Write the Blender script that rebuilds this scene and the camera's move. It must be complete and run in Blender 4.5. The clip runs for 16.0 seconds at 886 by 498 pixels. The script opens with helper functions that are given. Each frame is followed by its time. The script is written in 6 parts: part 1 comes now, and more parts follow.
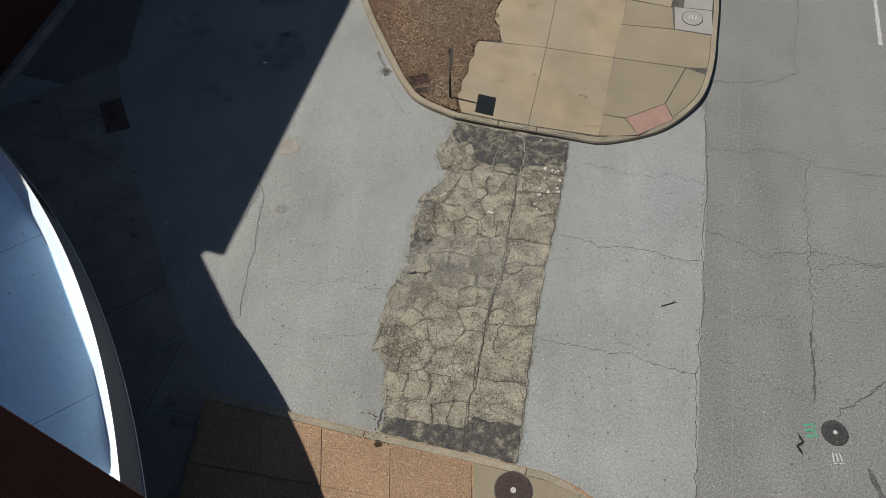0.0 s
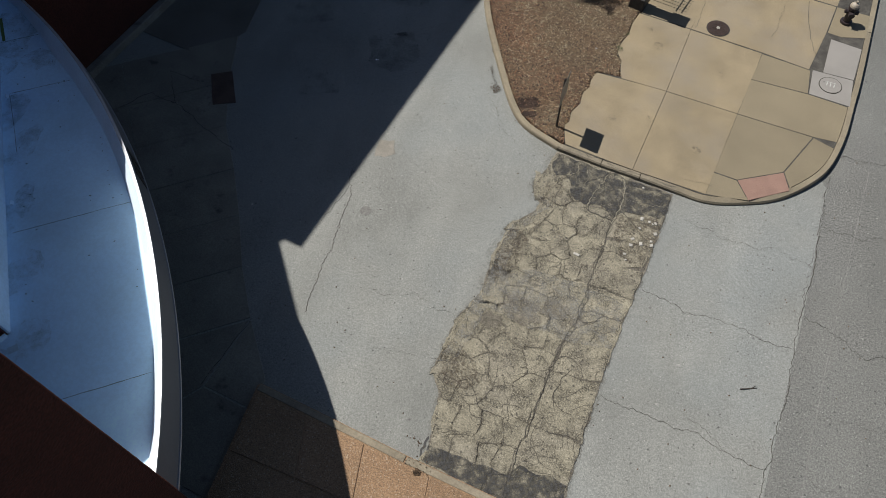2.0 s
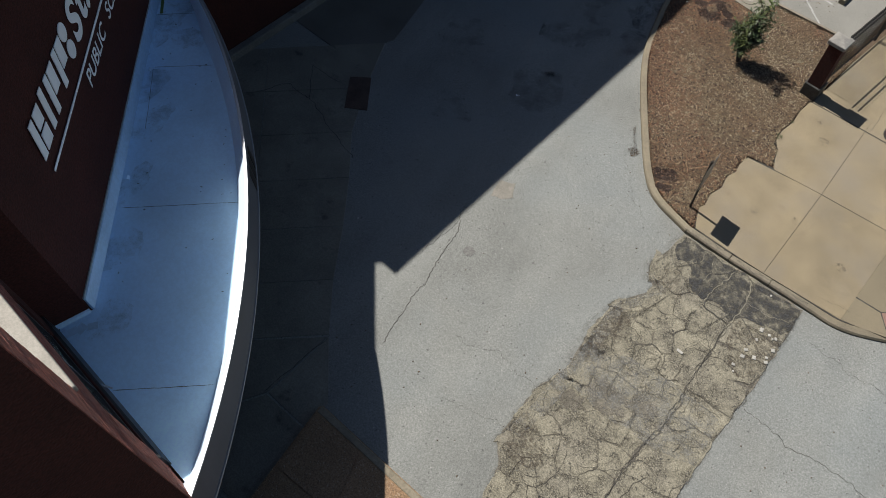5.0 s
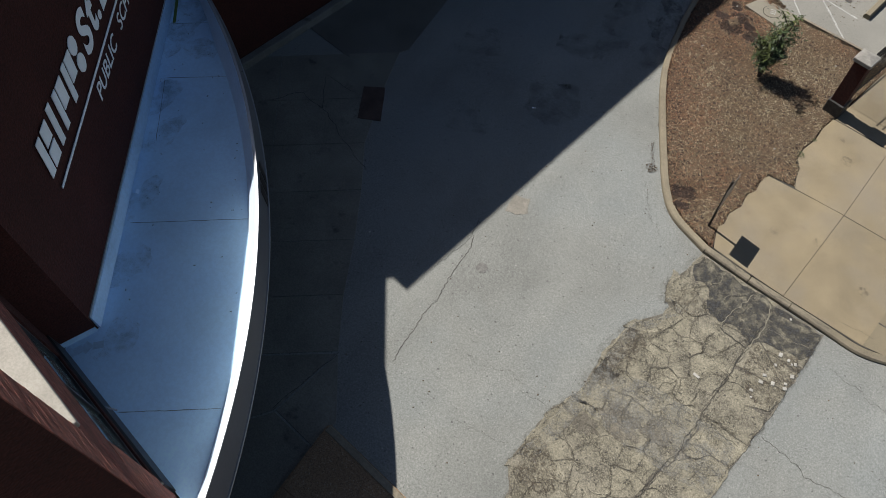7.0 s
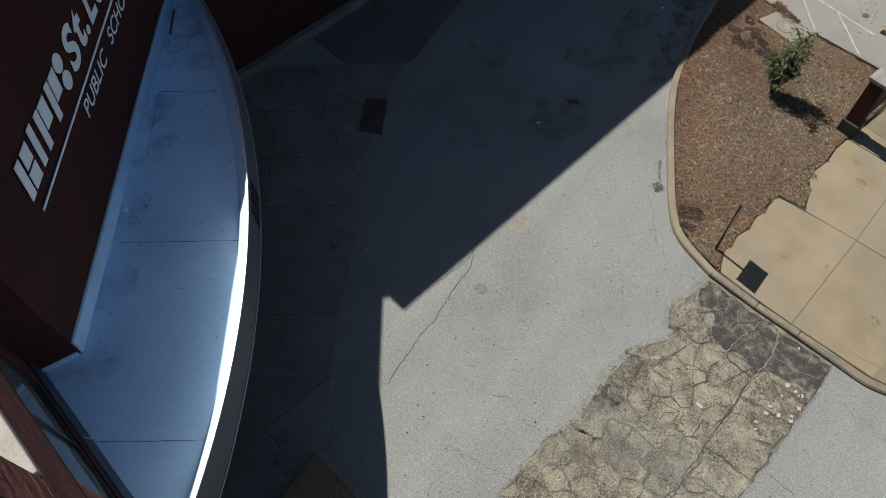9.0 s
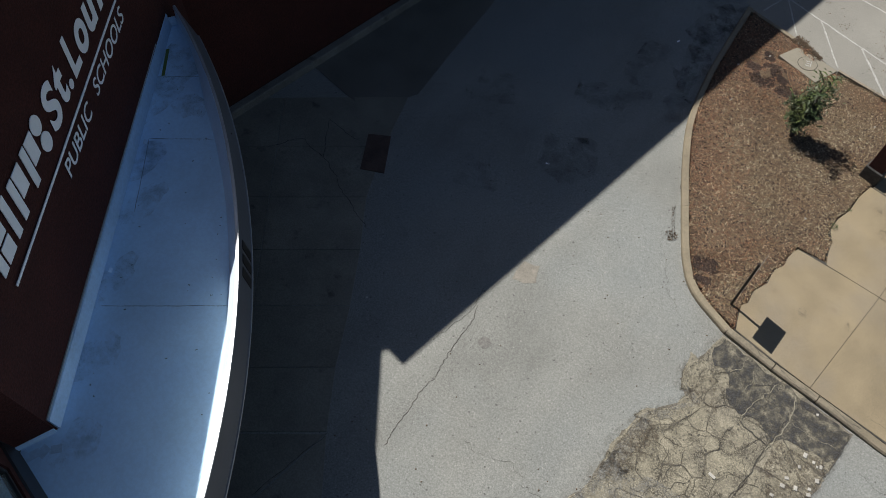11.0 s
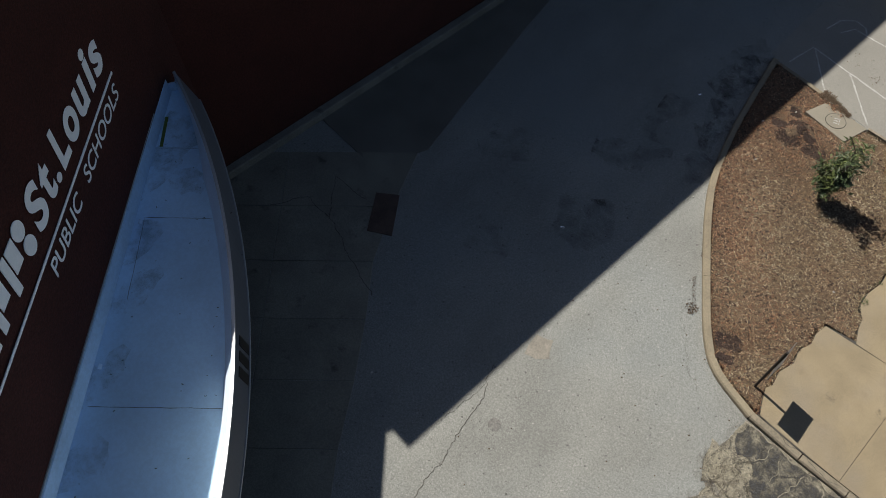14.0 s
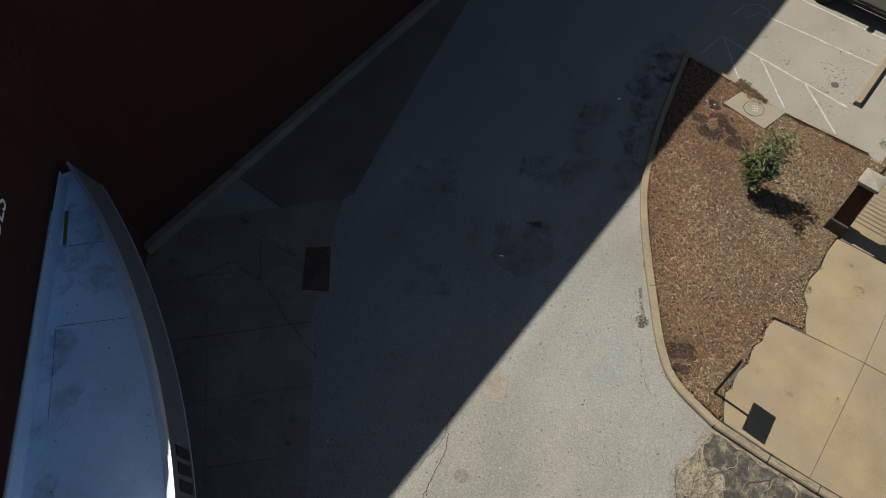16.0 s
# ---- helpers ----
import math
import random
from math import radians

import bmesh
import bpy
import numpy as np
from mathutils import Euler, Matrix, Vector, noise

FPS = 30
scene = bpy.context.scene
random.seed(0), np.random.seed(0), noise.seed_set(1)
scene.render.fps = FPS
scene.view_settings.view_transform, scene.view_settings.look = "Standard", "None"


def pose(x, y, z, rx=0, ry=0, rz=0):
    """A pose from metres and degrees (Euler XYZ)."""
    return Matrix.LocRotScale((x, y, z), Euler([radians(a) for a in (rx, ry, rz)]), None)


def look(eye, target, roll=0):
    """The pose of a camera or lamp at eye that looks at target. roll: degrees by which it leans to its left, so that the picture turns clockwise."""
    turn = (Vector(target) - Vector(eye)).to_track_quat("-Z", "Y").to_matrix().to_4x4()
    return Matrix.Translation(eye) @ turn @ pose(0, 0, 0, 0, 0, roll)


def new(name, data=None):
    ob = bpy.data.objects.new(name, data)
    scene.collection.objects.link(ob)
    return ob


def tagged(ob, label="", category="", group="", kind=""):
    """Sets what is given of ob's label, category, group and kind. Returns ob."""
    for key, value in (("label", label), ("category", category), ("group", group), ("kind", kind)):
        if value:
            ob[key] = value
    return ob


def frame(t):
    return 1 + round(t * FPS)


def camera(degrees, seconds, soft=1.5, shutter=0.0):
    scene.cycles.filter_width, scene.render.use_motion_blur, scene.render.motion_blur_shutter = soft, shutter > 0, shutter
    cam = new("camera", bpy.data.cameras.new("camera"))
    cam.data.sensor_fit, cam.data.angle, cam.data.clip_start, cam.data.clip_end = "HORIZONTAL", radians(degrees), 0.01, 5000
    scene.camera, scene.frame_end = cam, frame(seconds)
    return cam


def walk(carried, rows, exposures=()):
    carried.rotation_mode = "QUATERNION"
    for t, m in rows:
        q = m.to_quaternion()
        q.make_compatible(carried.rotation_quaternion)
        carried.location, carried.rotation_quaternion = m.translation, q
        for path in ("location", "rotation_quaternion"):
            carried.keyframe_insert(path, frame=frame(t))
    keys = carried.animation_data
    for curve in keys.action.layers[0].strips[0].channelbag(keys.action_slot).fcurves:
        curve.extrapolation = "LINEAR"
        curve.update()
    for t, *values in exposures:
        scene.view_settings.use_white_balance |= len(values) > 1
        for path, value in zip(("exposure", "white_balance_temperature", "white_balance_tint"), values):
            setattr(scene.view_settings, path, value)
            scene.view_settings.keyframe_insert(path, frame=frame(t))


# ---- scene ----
cam = camera(62.2, 16.0, soft=0.9)
PATH = [
    (0, (0.388, -9.682, 12.038), (0.275, -8.647, 10.331), -1.7),
    (0.5, (0.397, -9.644, 12.03), (0.275, -8.613, 10.32), -1.7),
    (1, (0.354, -9.473, 12.021), (0.227, -8.448, 10.309), -1.6),
    (1.5, (0.331, -9.253, 12.002), (0.173, -8.23, 10.291), -1.7),
    (2, (0.184, -9.041, 11.936), (-0.127, -8.047, 10.229), -0.5),
    (2.5, (0.1, -8.832, 11.936), (-0.292, -7.867, 10.229), 0.1),
    (3, (0.153, -8.618, 11.854), (-0.361, -7.701, 10.153), 0.0),
    (3.5, (0.105, -8.46, 11.841), (-0.441, -7.558, 10.141), -0.1),
    (4, (-0.004, -8.315, 11.826), (-0.555, -7.417, 10.126), -0.0),
    (6.5, (-0.464, -7.851, 11.777), (-1.044, -6.973, 10.076), -0.2),
    (7, (-0.492, -7.786, 11.761), (-1.076, -6.912, 10.06), -0.2),
    (7.5, (-0.5, -7.7, 11.739), (-1.09, -6.83, 10.038), -0.3),
    (8, (-0.521, -7.568, 11.723), (-1.116, -6.703, 10.021), -0.4),
    (8.5, (-0.544, -7.412, 11.703), (-1.146, -6.551, 10.001), -0.5),
    (9, (-0.584, -7.257, 11.682), (-1.191, -6.402, 9.979), -0.6),
    (11.5, (-1.365, -6.086, 11.7), (-1.983, -5.249, 9.992), -0.5),
    (12, (-1.535, -5.903, 11.728), (-2.155, -5.066, 10.021), -0.6),
    (12.5, (-1.647, -5.735, 11.77), (-2.273, -4.902, 10.063), -0.8),
    (13, (-1.773, -5.549, 11.801), (-2.403, -4.72, 10.093), -0.9),
    (13.5, (-1.863, -5.362, 11.828), (-2.5, -4.536, 10.122), -1.1),
    (14, (-1.97, -5.202, 11.837), (-2.611, -4.378, 10.131), -1.1),
    (14.5, (-2.063, -5.048, 11.839), (-2.708, -4.226, 10.134), -1.2),
    (15, (-2.171, -4.855, 11.841), (-2.821, -4.035, 10.137), -1.3),
    (15.5, (-2.259, -4.594, 11.851), (-2.913, -3.778, 10.145), -1.6),
    (15.6, (-2.27, -4.531, 11.873), (-2.896, -3.699, 10.165), -2.2),
    (15.7, (-2.286, -4.492, 11.871), (-2.886, -3.641, 10.163), -2.2),
    (15.8, (-2.293, -4.454, 11.871), (-2.875, -3.591, 10.163), -2.4),
    (15.9, (-2.294, -4.395, 11.881), (-2.848, -3.516, 10.172), -2.8),
    (16, (-2.293, -4.322, 11.871), (-2.816, -3.424, 10.162), -2.9),
]
walk(cam, [(t, look(eye, target, roll)) for t, eye, target, roll in PATH],
     exposures=[(0, 0.49, 6500, 10), (1.5, 0.5, 6500, 10), (3, 0.58, 6500, 10), (12.5, 0.61, 6550, 10), (15, 0.61, 6850, 10), (15.5, 0.61, 6950, 10), (16, 0.61, 7250, 10)])

# ---- light ----
SUN_EL, SUN_AZ = radians(54.5), math.atan2(-0.232, 0.973)   # azimuth: the way the light travels over the ground
world = bpy.data.worlds.new("sky")
scene.world = world
world.use_nodes = True
wn = world.node_tree.nodes
sky = wn.new("ShaderNodeTexSky")
sky.sky_type, sky.sun_disc = "NISHITA", False
sky.sun_elevation = SUN_EL
SUN_FROM = Vector((-math.cos(SUN_AZ) * math.cos(SUN_EL), -math.sin(SUN_AZ) * math.cos(SUN_EL), math.sin(SUN_EL)))
sky.sun_rotation = math.atan2(SUN_FROM.x, SUN_FROM.y)
wn["Background"].inputs["Strength"].default_value = 0.0505
sky.ozone_density = 2.5
world.node_tree.links.new(sky.outputs[0], wn["Background"].inputs["Color"])
sun_data = bpy.data.lights.new("sun", "SUN")
sun_data.energy, sun_data.angle, sun_data.color = 5.0, radians(0.5), (1.0, 0.955, 0.89)
sun = new("sun", sun_data)
sun.matrix_world = look(SUN_FROM * 60, (0, 0, 0))


# ---- materials ----
def ramp(nt, src, stops):
    n = nt.nodes.new("ShaderNodeValToRGB")
    el = n.color_ramp.elements
    while len(el) < len(stops):
        el.new(0.5)
    for e, (p, c) in zip(el, stops):
        e.position, e.color = p, (*c, 1)
    nt.links.new(src, n.inputs[0])
    return n.outputs[0]


def mat(name, base, rough=0.8, metal=0.0, grain=(60, 0.12), blotch=(1.2, 0.15), tint=None, bump=0.25, bump_scale=120.0,
        speck=None, streak=None, per_piece=0.0, coat=0.0, stains=None, spec=0.5, wear=0.468, pits=()):
    """A worn surface: fine grain, large blotches, optional specks and stains, fine relief. Sizes are cycles a metre."""
    m = bpy.data.materials.new(name)
    m.use_nodes = True
    nt = m.node_tree
    L = nt.links.new
    dull = lambda c: tuple(v * wear for v in c)      # years of weather
    base, tint = dull(base), dull(tint) if tint else None
    speck = (speck[0], dull(speck[1]), speck[2]) if speck else None
    stains = (stains[0], dull(stains[1]), stains[2]) if stains else None
    bsdf = nt.nodes["Principled BSDF"]
    bsdf.inputs["Roughness"].default_value, bsdf.inputs["Metallic"].default_value = rough, metal
    bsdf.inputs["Coat Weight"].default_value = coat
    bsdf.inputs["Specular IOR Level"].default_value = spec
    geo = nt.nodes.new("ShaderNodeNewGeometry")
    pos = geo.outputs["Position"]

    def noise_tex(scale, detail=3.0, roughness=0.55):
        n = nt.nodes.new("ShaderNodeTexNoise")
        n.inputs["Scale"].default_value, n.inputs["Detail"].default_value, n.inputs["Roughness"].default_value = scale, detail, roughness
        L(pos, n.inputs["Vector"])
        return n.outputs[0]

    def mix(kind, a, b, fac):
        n = nt.nodes.new("ShaderNodeMix")
        n.data_type, n.blend_type = "RGBA", kind
        for sock, v in ((n.inputs[0], fac), (n.inputs[6], a), (n.inputs[7], b)):
            if hasattr(v, "links"):
                L(v, sock)
            elif isinstance(v, float):
                sock.default_value = v
            else:
                sock.default_value = (*v, 1)
        return n.outputs[2]

    def grey(src, amount, lo=0.3, hi=0.7):
        return ramp(nt, src, [(lo, (1 - amount,) * 3), (hi, (1 + amount * 0.6,) * 3)])

    col = mix("MULTIPLY", base, grey(noise_tex(blotch[0], 4), blotch[1]), 1.0)
    if streak:       # long soft bands: (turn, across, along, amount)
        mp = nt.nodes.new("ShaderNodeMapping")
        mp.inputs["Rotation"].default_value, mp.inputs["Scale"].default_value = (0, 0, radians(streak[0])), (streak[1], streak[2], 1)
        L(pos, mp.inputs["Vector"])
        sn = nt.nodes.new("ShaderNodeTexNoise")
        sn.inputs["Scale"].default_value, sn.inputs["Detail"].default_value = 1.0, 3.0
        L(mp.outputs[0], sn.inputs["Vector"])
        col = mix("MULTIPLY", col, grey(sn.outputs[0], streak[3]), 1.0)
    if tint:
        col = mix("MIX", col, tint, ramp(nt, noise_tex(blotch[0] * 0.55 + 0.13, 3), [(0.45, (0, 0, 0)), (0.68, (0.7, 0.7, 0.7))]))
    col = mix("MULTIPLY", col, grey(noise_tex(grain[0], 2, 0.7), grain[1], 0.36, 0.64), 1.0)
    for k in range(2, len(grain), 2):
        col = mix("MULTIPLY", col, grey(noise_tex(grain[k], 1), grain[k + 1], 0.36, 0.64), 1.0)
    if speck:
        col = mix("MIX", col, speck[1], ramp(nt, noise_tex(speck[0], 1), [(speck[2], (0, 0, 0)), (speck[2] + 0.06, (1, 1, 1))]))
    if pits:         # sparse small dark holes, and pale stones
        for sc, c, lim in pits:
            col = mix("MIX", col, dull(c), ramp(nt, noise_tex(sc, 0), [(lim, (0, 0, 0)), (lim + 0.03, (0.8,) * 3)]))
    if stains:
        col = mix("MIX", col, stains[1], ramp(nt, noise_tex(stains[0], 5, 0.65), [(stains[2], (0, 0, 0)), (stains[2] + 0.12, (0.75,) * 3)]))
    if per_piece:
        info = nt.nodes.new("ShaderNodeObjectInfo")
        col = mix("MULTIPLY", col, ramp(nt, info.outputs["Random"], [(0.0, (1 - per_piece,) * 3), (1.0, (1 + per_piece,) * 3)]), 1.0)
    L(col, bsdf.inputs["Base Color"])
    if bump:
        b = nt.nodes.new("ShaderNodeBump")
        b.inputs["Strength"].default_value, b.inputs["Distance"].default_value = bump, 0.02
        L(noise_tex(bump_scale, 2), b.inputs["Height"])
        L(b.outputs[0], bsdf.inputs["Normal"])
    return m


M_DRIVE = mat("driveway_concrete", (0.4, 0.41, 0.381), 0.9, grain=(105, 0.24, 46, 0.19, 25, 0.11), blotch=(0.42, 0.2), tint=(0.352, 0.383, 0.378), bump=0.35, bump_scale=60,
              speck=(85, (0.16, 0.16, 0.155), 0.68), streak=(35, 1.6, 0.35, 0.1), pits=((17, (0.1, 0.1, 0.095), 0.79), (22, (0.6, 0.6, 0.56), 0.8)))
M_ROAD = mat("road_asphalt", (0.298, 0.302, 0.282), 0.92, grain=(105, 0.3, 46, 0.3, 25, 0.2), blotch=(0.4, 0.16), tint=(0.272, 0.28, 0.266), bump=0.5, bump_scale=60, speck=(85, (0.12, 0.12, 0.12), 0.67),
             streak=(8, 1.3, 0.05, 0.11), pits=((17, (0.07, 0.07, 0.07), 0.78), (24, (0.55, 0.55, 0.52), 0.79)))
M_WALK = mat("sidewalk_concrete", (0.412, 0.333, 0.208), 0.85, grain=(110, 0.2, 44, 0.1), blotch=(1.3, 0.2), tint=(0.36, 0.31, 0.235), bump=0.2, per_piece=0.05,
             stains=(2.3, (0.32, 0.255, 0.165), 0.6))
M_WALK_DARK = mat("ramp_concrete", (0.335, 0.28, 0.183), 0.85, grain=(100, 0.2), blotch=(0.9, 0.12), bump=0.2, per_piece=0.05)
M_WALK_GREY = mat("utility_concrete", (0.40, 0.38, 0.35), 0.85, grain=(60, 0.08), blotch=(2.0, 0.1), bump=0.2, per_piece=0.05)
M_KERB = mat("kerb_concrete", (0.37, 0.315, 0.22), 0.88, grain=(40, 0.16), blotch=(2.2, 0.16), bump=0.35, per_piece=0.08, stains=(5.0, (0.2, 0.17, 0.13), 0.66))
M_KERB_OLD = mat("old_kerb_concrete", (0.39, 0.337, 0.245), 0.9, grain=(30, 0.2), blotch=(2.5, 0.2), bump=0.4, per_piece=0.08)
M_BROWN = mat("exposed_aggregate", (0.42, 0.265, 0.15), 0.9, grain=(45, 0.4), blotch=(1.2, 0.12), bump=0.6, bump_scale=60, per_piece=0.06,
              speck=(60, (0.13, 0.08, 0.045), 0.62), pits=((48, (0.62, 0.5, 0.38), 0.72),))
M_PATCH = mat("broken_concrete", (0.45, 0.412, 0.308), 0.95, grain=(85, 0.36, 40, 0.22, 22, 0.1), blotch=(2.4, 0.16), tint=(0.395, 0.362, 0.288), bump=0.5, bump_scale=40, per_piece=0.06,
              stains=(9.0, (0.18, 0.163, 0.132), 0.6), pits=((19, (0.08, 0.075, 0.065), 0.74),))
M_GAP = mat("crack_dirt", (0.075, 0.066, 0.05), 0.98, grain=(60, 0.4), blotch=(5, 0.3), bump=0.5, bump_scale=90)
M_MULCH = mat("mulch", (0.205, 0.142, 0.086), 0.98, grain=(60, 0.6), blotch=(0.9, 0.35), tint=(0.2, 0.118, 0.07), bump=0.9, bump_scale=70,
              speck=(60, (0.30, 0.25, 0.18), 0.66))
M_BRICK = mat("dark_red_brick", (0.10, 0.026, 0.018), 0.9, grain=(30, 0.35), blotch=(1.5, 0.2), bump=0.6, bump_scale=40, wear=0.46, spec=0.3)
# White sheet; the blue of the skylight is tinted into its base colour.
M_DECK = mat("white_roof_sheet_sky_tinted", (0.52, 0.765, 0.97), 0.5, grain=(20, 0.05), blotch=(0.7, 0.16), tint=(0.43, 0.66, 0.91), bump=0.03, bump_scale=10, stains=(2.4, (0.3, 0.4, 0.5), 0.68), wear=1.0)
# Deck colour darkened to cancel extra skylight on the upturns; sky tint kept.
M_UPTURN = mat("toned_down_roof_sheet", (0.42, 0.6, 0.78), 0.6, grain=(20, 0.08), blotch=(0.9, 0.2), bump=0.03, wear=1.0)
M_FASCIA = mat("grey_metal_fascia", (0.185, 0.215, 0.265), 0.5, metal=0.1, grain=(30, 0.06), blotch=(1.4, 0.12), bump=0.05)
M_WHITE = mat("white_sign_paint", (0.84, 0.87, 0.88), 0.5, grain=(60, 0.03), blotch=(3, 0.05), bump=0.0, wear=1.0)

M_TARSTAIN = mat("tar_stain", (0.14, 0.136, 0.127), 0.9, grain=(40, 0.5), blotch=(6, 0.4), bump=0.5)
M_SEAM = mat("pale_seam", (0.33, 0.325, 0.31), 0.9, grain=(40, 0.3), blotch=(6, 0.2), bump=0.3)
M_PAINT = mat("worn_white_paint", (0.66, 0.66, 0.62), 0.8, grain=(45, 0.3), blotch=(5, 0.2), bump=0.3, stains=(14, (0.4, 0.4, 0.37), 0.5))
M_PATCHBED = mat("crumbled_concrete", (0.29, 0.262, 0.21), 0.95, grain=(40, 0.4), blotch=(3, 0.35), tint=(0.19, 0.175, 0.145), bump=0.7, bump_scale=60)
M_WHITESTONE = mat("white_stone", (0.62, 0.6, 0.54), 0.8, grain=(60, 0.15), blotch=(10, 0.15), bump=0.2, per_piece=0.15)
M_TACTILE = mat("red_tactile", (0.41, 0.25, 0.195), 0.85, grain=(60, 0.15), blotch=(3, 0.15), bump=0.2)
M_APRON = mat("old_apron_concrete", (0.31, 0.297, 0.245), 0.9, grain=(40, 0.2), blotch=(1.2, 0.22), bump=0.4, per_piece=0.1, stains=(2.2, (0.09, 0.085, 0.07), 0.6))
M_PLINTH = mat("plinth_concrete", (0.3, 0.285, 0.25), 0.9, grain=(40, 0.25), blotch=(1.6, 0.3), bump=0.4, stains=(3.0, (0.12, 0.11, 0.09), 0.58))
M_RUST = mat("rusty_plate", (0.17, 0.115, 0.095), 0.7, metal=0.4, grain=(50, 0.3), blotch=(4, 0.3), bump=0.3)
M_ROADDARK = mat("dark_asphalt", (0.23, 0.22, 0.19), 0.92, grain=(45, 0.3), blotch=(0.8, 0.25), bump=0.5)
M_GRAVEL = mat("roof_gravel", (0.3, 0.29, 0.27), 0.95, grain=(30, 0.4), blotch=(1, 0.2), bump=0.6)
M_FRAME = mat("dark_window_frame", (0.035, 0.04, 0.042), 0.45, metal=0.3, grain=(50, 0.1), blotch=(4, 0.15), bump=0.05)
M_BLIND = mat("green_blind", (0.42, 0.47, 0.42), 0.8, grain=(30, 0.1), blotch=(4, 0.15), bump=0.1)
M_DARKROOM = mat("dark_interior", (0.02, 0.022, 0.022), 0.9, bump=0.0)
M_STONE = mat("limestone", (0.62, 0.58, 0.51), 0.85, grain=(40, 0.12), blotch=(3, 0.15), bump=0.3, stains=(6, (0.35, 0.32, 0.27), 0.65))
M_BRICKPIECE = mat("red_brick", (0.40, 0.125, 0.085), 0.9, grain=(45, 0.3), blotch=(8, 0.3), bump=0.6, bump_scale=45, per_piece=0.3, wear=0.5)
M_TRIM = mat("pale_metal_trim", (0.72, 0.77, 0.82), 0.4, metal=0.3, grain=(40, 0.05), blotch=(2, 0.1), bump=0.0)
M_WHITESHEET = mat("white_sheet", (0.7, 0.82, 0.94), 0.45, grain=(30, 0.05), blotch=(1.6, 0.1), bump=0.05, wear=1.0)
M_SEAMDIRT = mat("seam_dirt", (0.25, 0.3, 0.36), 0.8, grain=(60, 0.3), blotch=(8, 0.3), bump=0.0)
M_GREEN = mat("green_tape", (0.2, 0.3, 0.05), 0.6, bump=0.0)
M_BLACK = mat("black_paint", (0.01, 0.01, 0.011), 0.5, bump=0.0)
M_STEEL = mat("galvanised_steel", (0.34, 0.33, 0.31), 0.5, metal=0.6, grain=(60, 0.1), blotch=(8, 0.15), bump=0.05)
M_POST = mat("brown_post", (0.05, 0.04, 0.033), 0.7, metal=0.3, grain=(60, 0.2), bump=0.1)
M_IRON = mat("black_iron", (0.016, 0.016, 0.017), 0.5, metal=0.3, grain=(60, 0.1), bump=0.05)
M_CASTIRON = mat("cast_iron", (0.075, 0.072, 0.07), 0.6, metal=0.3, grain=(60, 0.3), blotch=(9, 0.5), bump=0.4, stains=(11, (0.34, 0.335, 0.32), 0.6))
M_CASTRED = mat("rusted_cast_iron", (0.085, 0.052, 0.042), 0.75, metal=0.4, grain=(60, 0.3), blotch=(10, 0.3), bump=0.4)
M_BARK = mat("bark", (0.085, 0.065, 0.05), 0.9, grain=(50, 0.3), blotch=(9, 0.3), bump=0.6)
M_LEAF = mat("tree_leaf", (0.075, 0.115, 0.045), 0.5, grain=(40, 0.15), blotch=(6, 0.4), tint=(0.21, 0.25, 0.055), bump=0.0, wear=0.56)
M_WEED = mat("weed_leaf", (0.12, 0.16, 0.05), 0.7, grain=(40, 0.2), blotch=(8, 0.3), bump=0.0)
M_DEBRIS = mat("dry_leaves", (0.17, 0.11, 0.065), 0.95, grain=(60, 0.4), blotch=(20, 0.4), bump=0.3)
M_CAP = mat("pillar_cap_stone", (0.42, 0.40, 0.36), 0.85, grain=(40, 0.15), blotch=(6, 0.2), bump=0.3)
M_ALLOY = mat("bright_alloy", (0.7, 0.71, 0.72), 0.35, metal=0.5, grain=(90, 0.05), blotch=(9, 0.1), bump=0.0, wear=1.0)
M_CARPAINT = mat("grey_green_car_paint", (0.46, 0.475, 0.45), 0.3, metal=0.5, grain=(90, 0.03), blotch=(1, 0.04), bump=0.0, coat=0.8)
M_TYRE = mat("tyre_rubber", (0.02, 0.02, 0.02), 0.85, grain=(60, 0.2), bump=0.2)
M_HYDRANT = mat("dark_hydrant_paint", (0.035, 0.022, 0.025), 0.5, grain=(50, 0.2), blotch=(9, 0.3), bump=0.2)
M_HYDCAP = mat("cream_hydrant_paint", (0.55, 0.48, 0.38), 0.5, grain=(50, 0.15), blotch=(9, 0.2), bump=0.2)
M_GREENMARK = mat("green_marking_paint", (0.08, 0.45, 0.25), 0.8, grain=(50, 0.2), blotch=(9, 0.2), bump=0.0)

M_GLASS = bpy.data.materials.new("window_glass")
M_GLASS.use_nodes = True
_g = M_GLASS.node_tree.nodes["Principled BSDF"]
_g.inputs["Base Color"].default_value, _g.inputs["Roughness"].default_value = (0.75, 0.85, 0.82, 1), 0.04
_g.inputs["Transmission Weight"].default_value, _g.inputs["IOR"].default_value = 0.9, 1.45

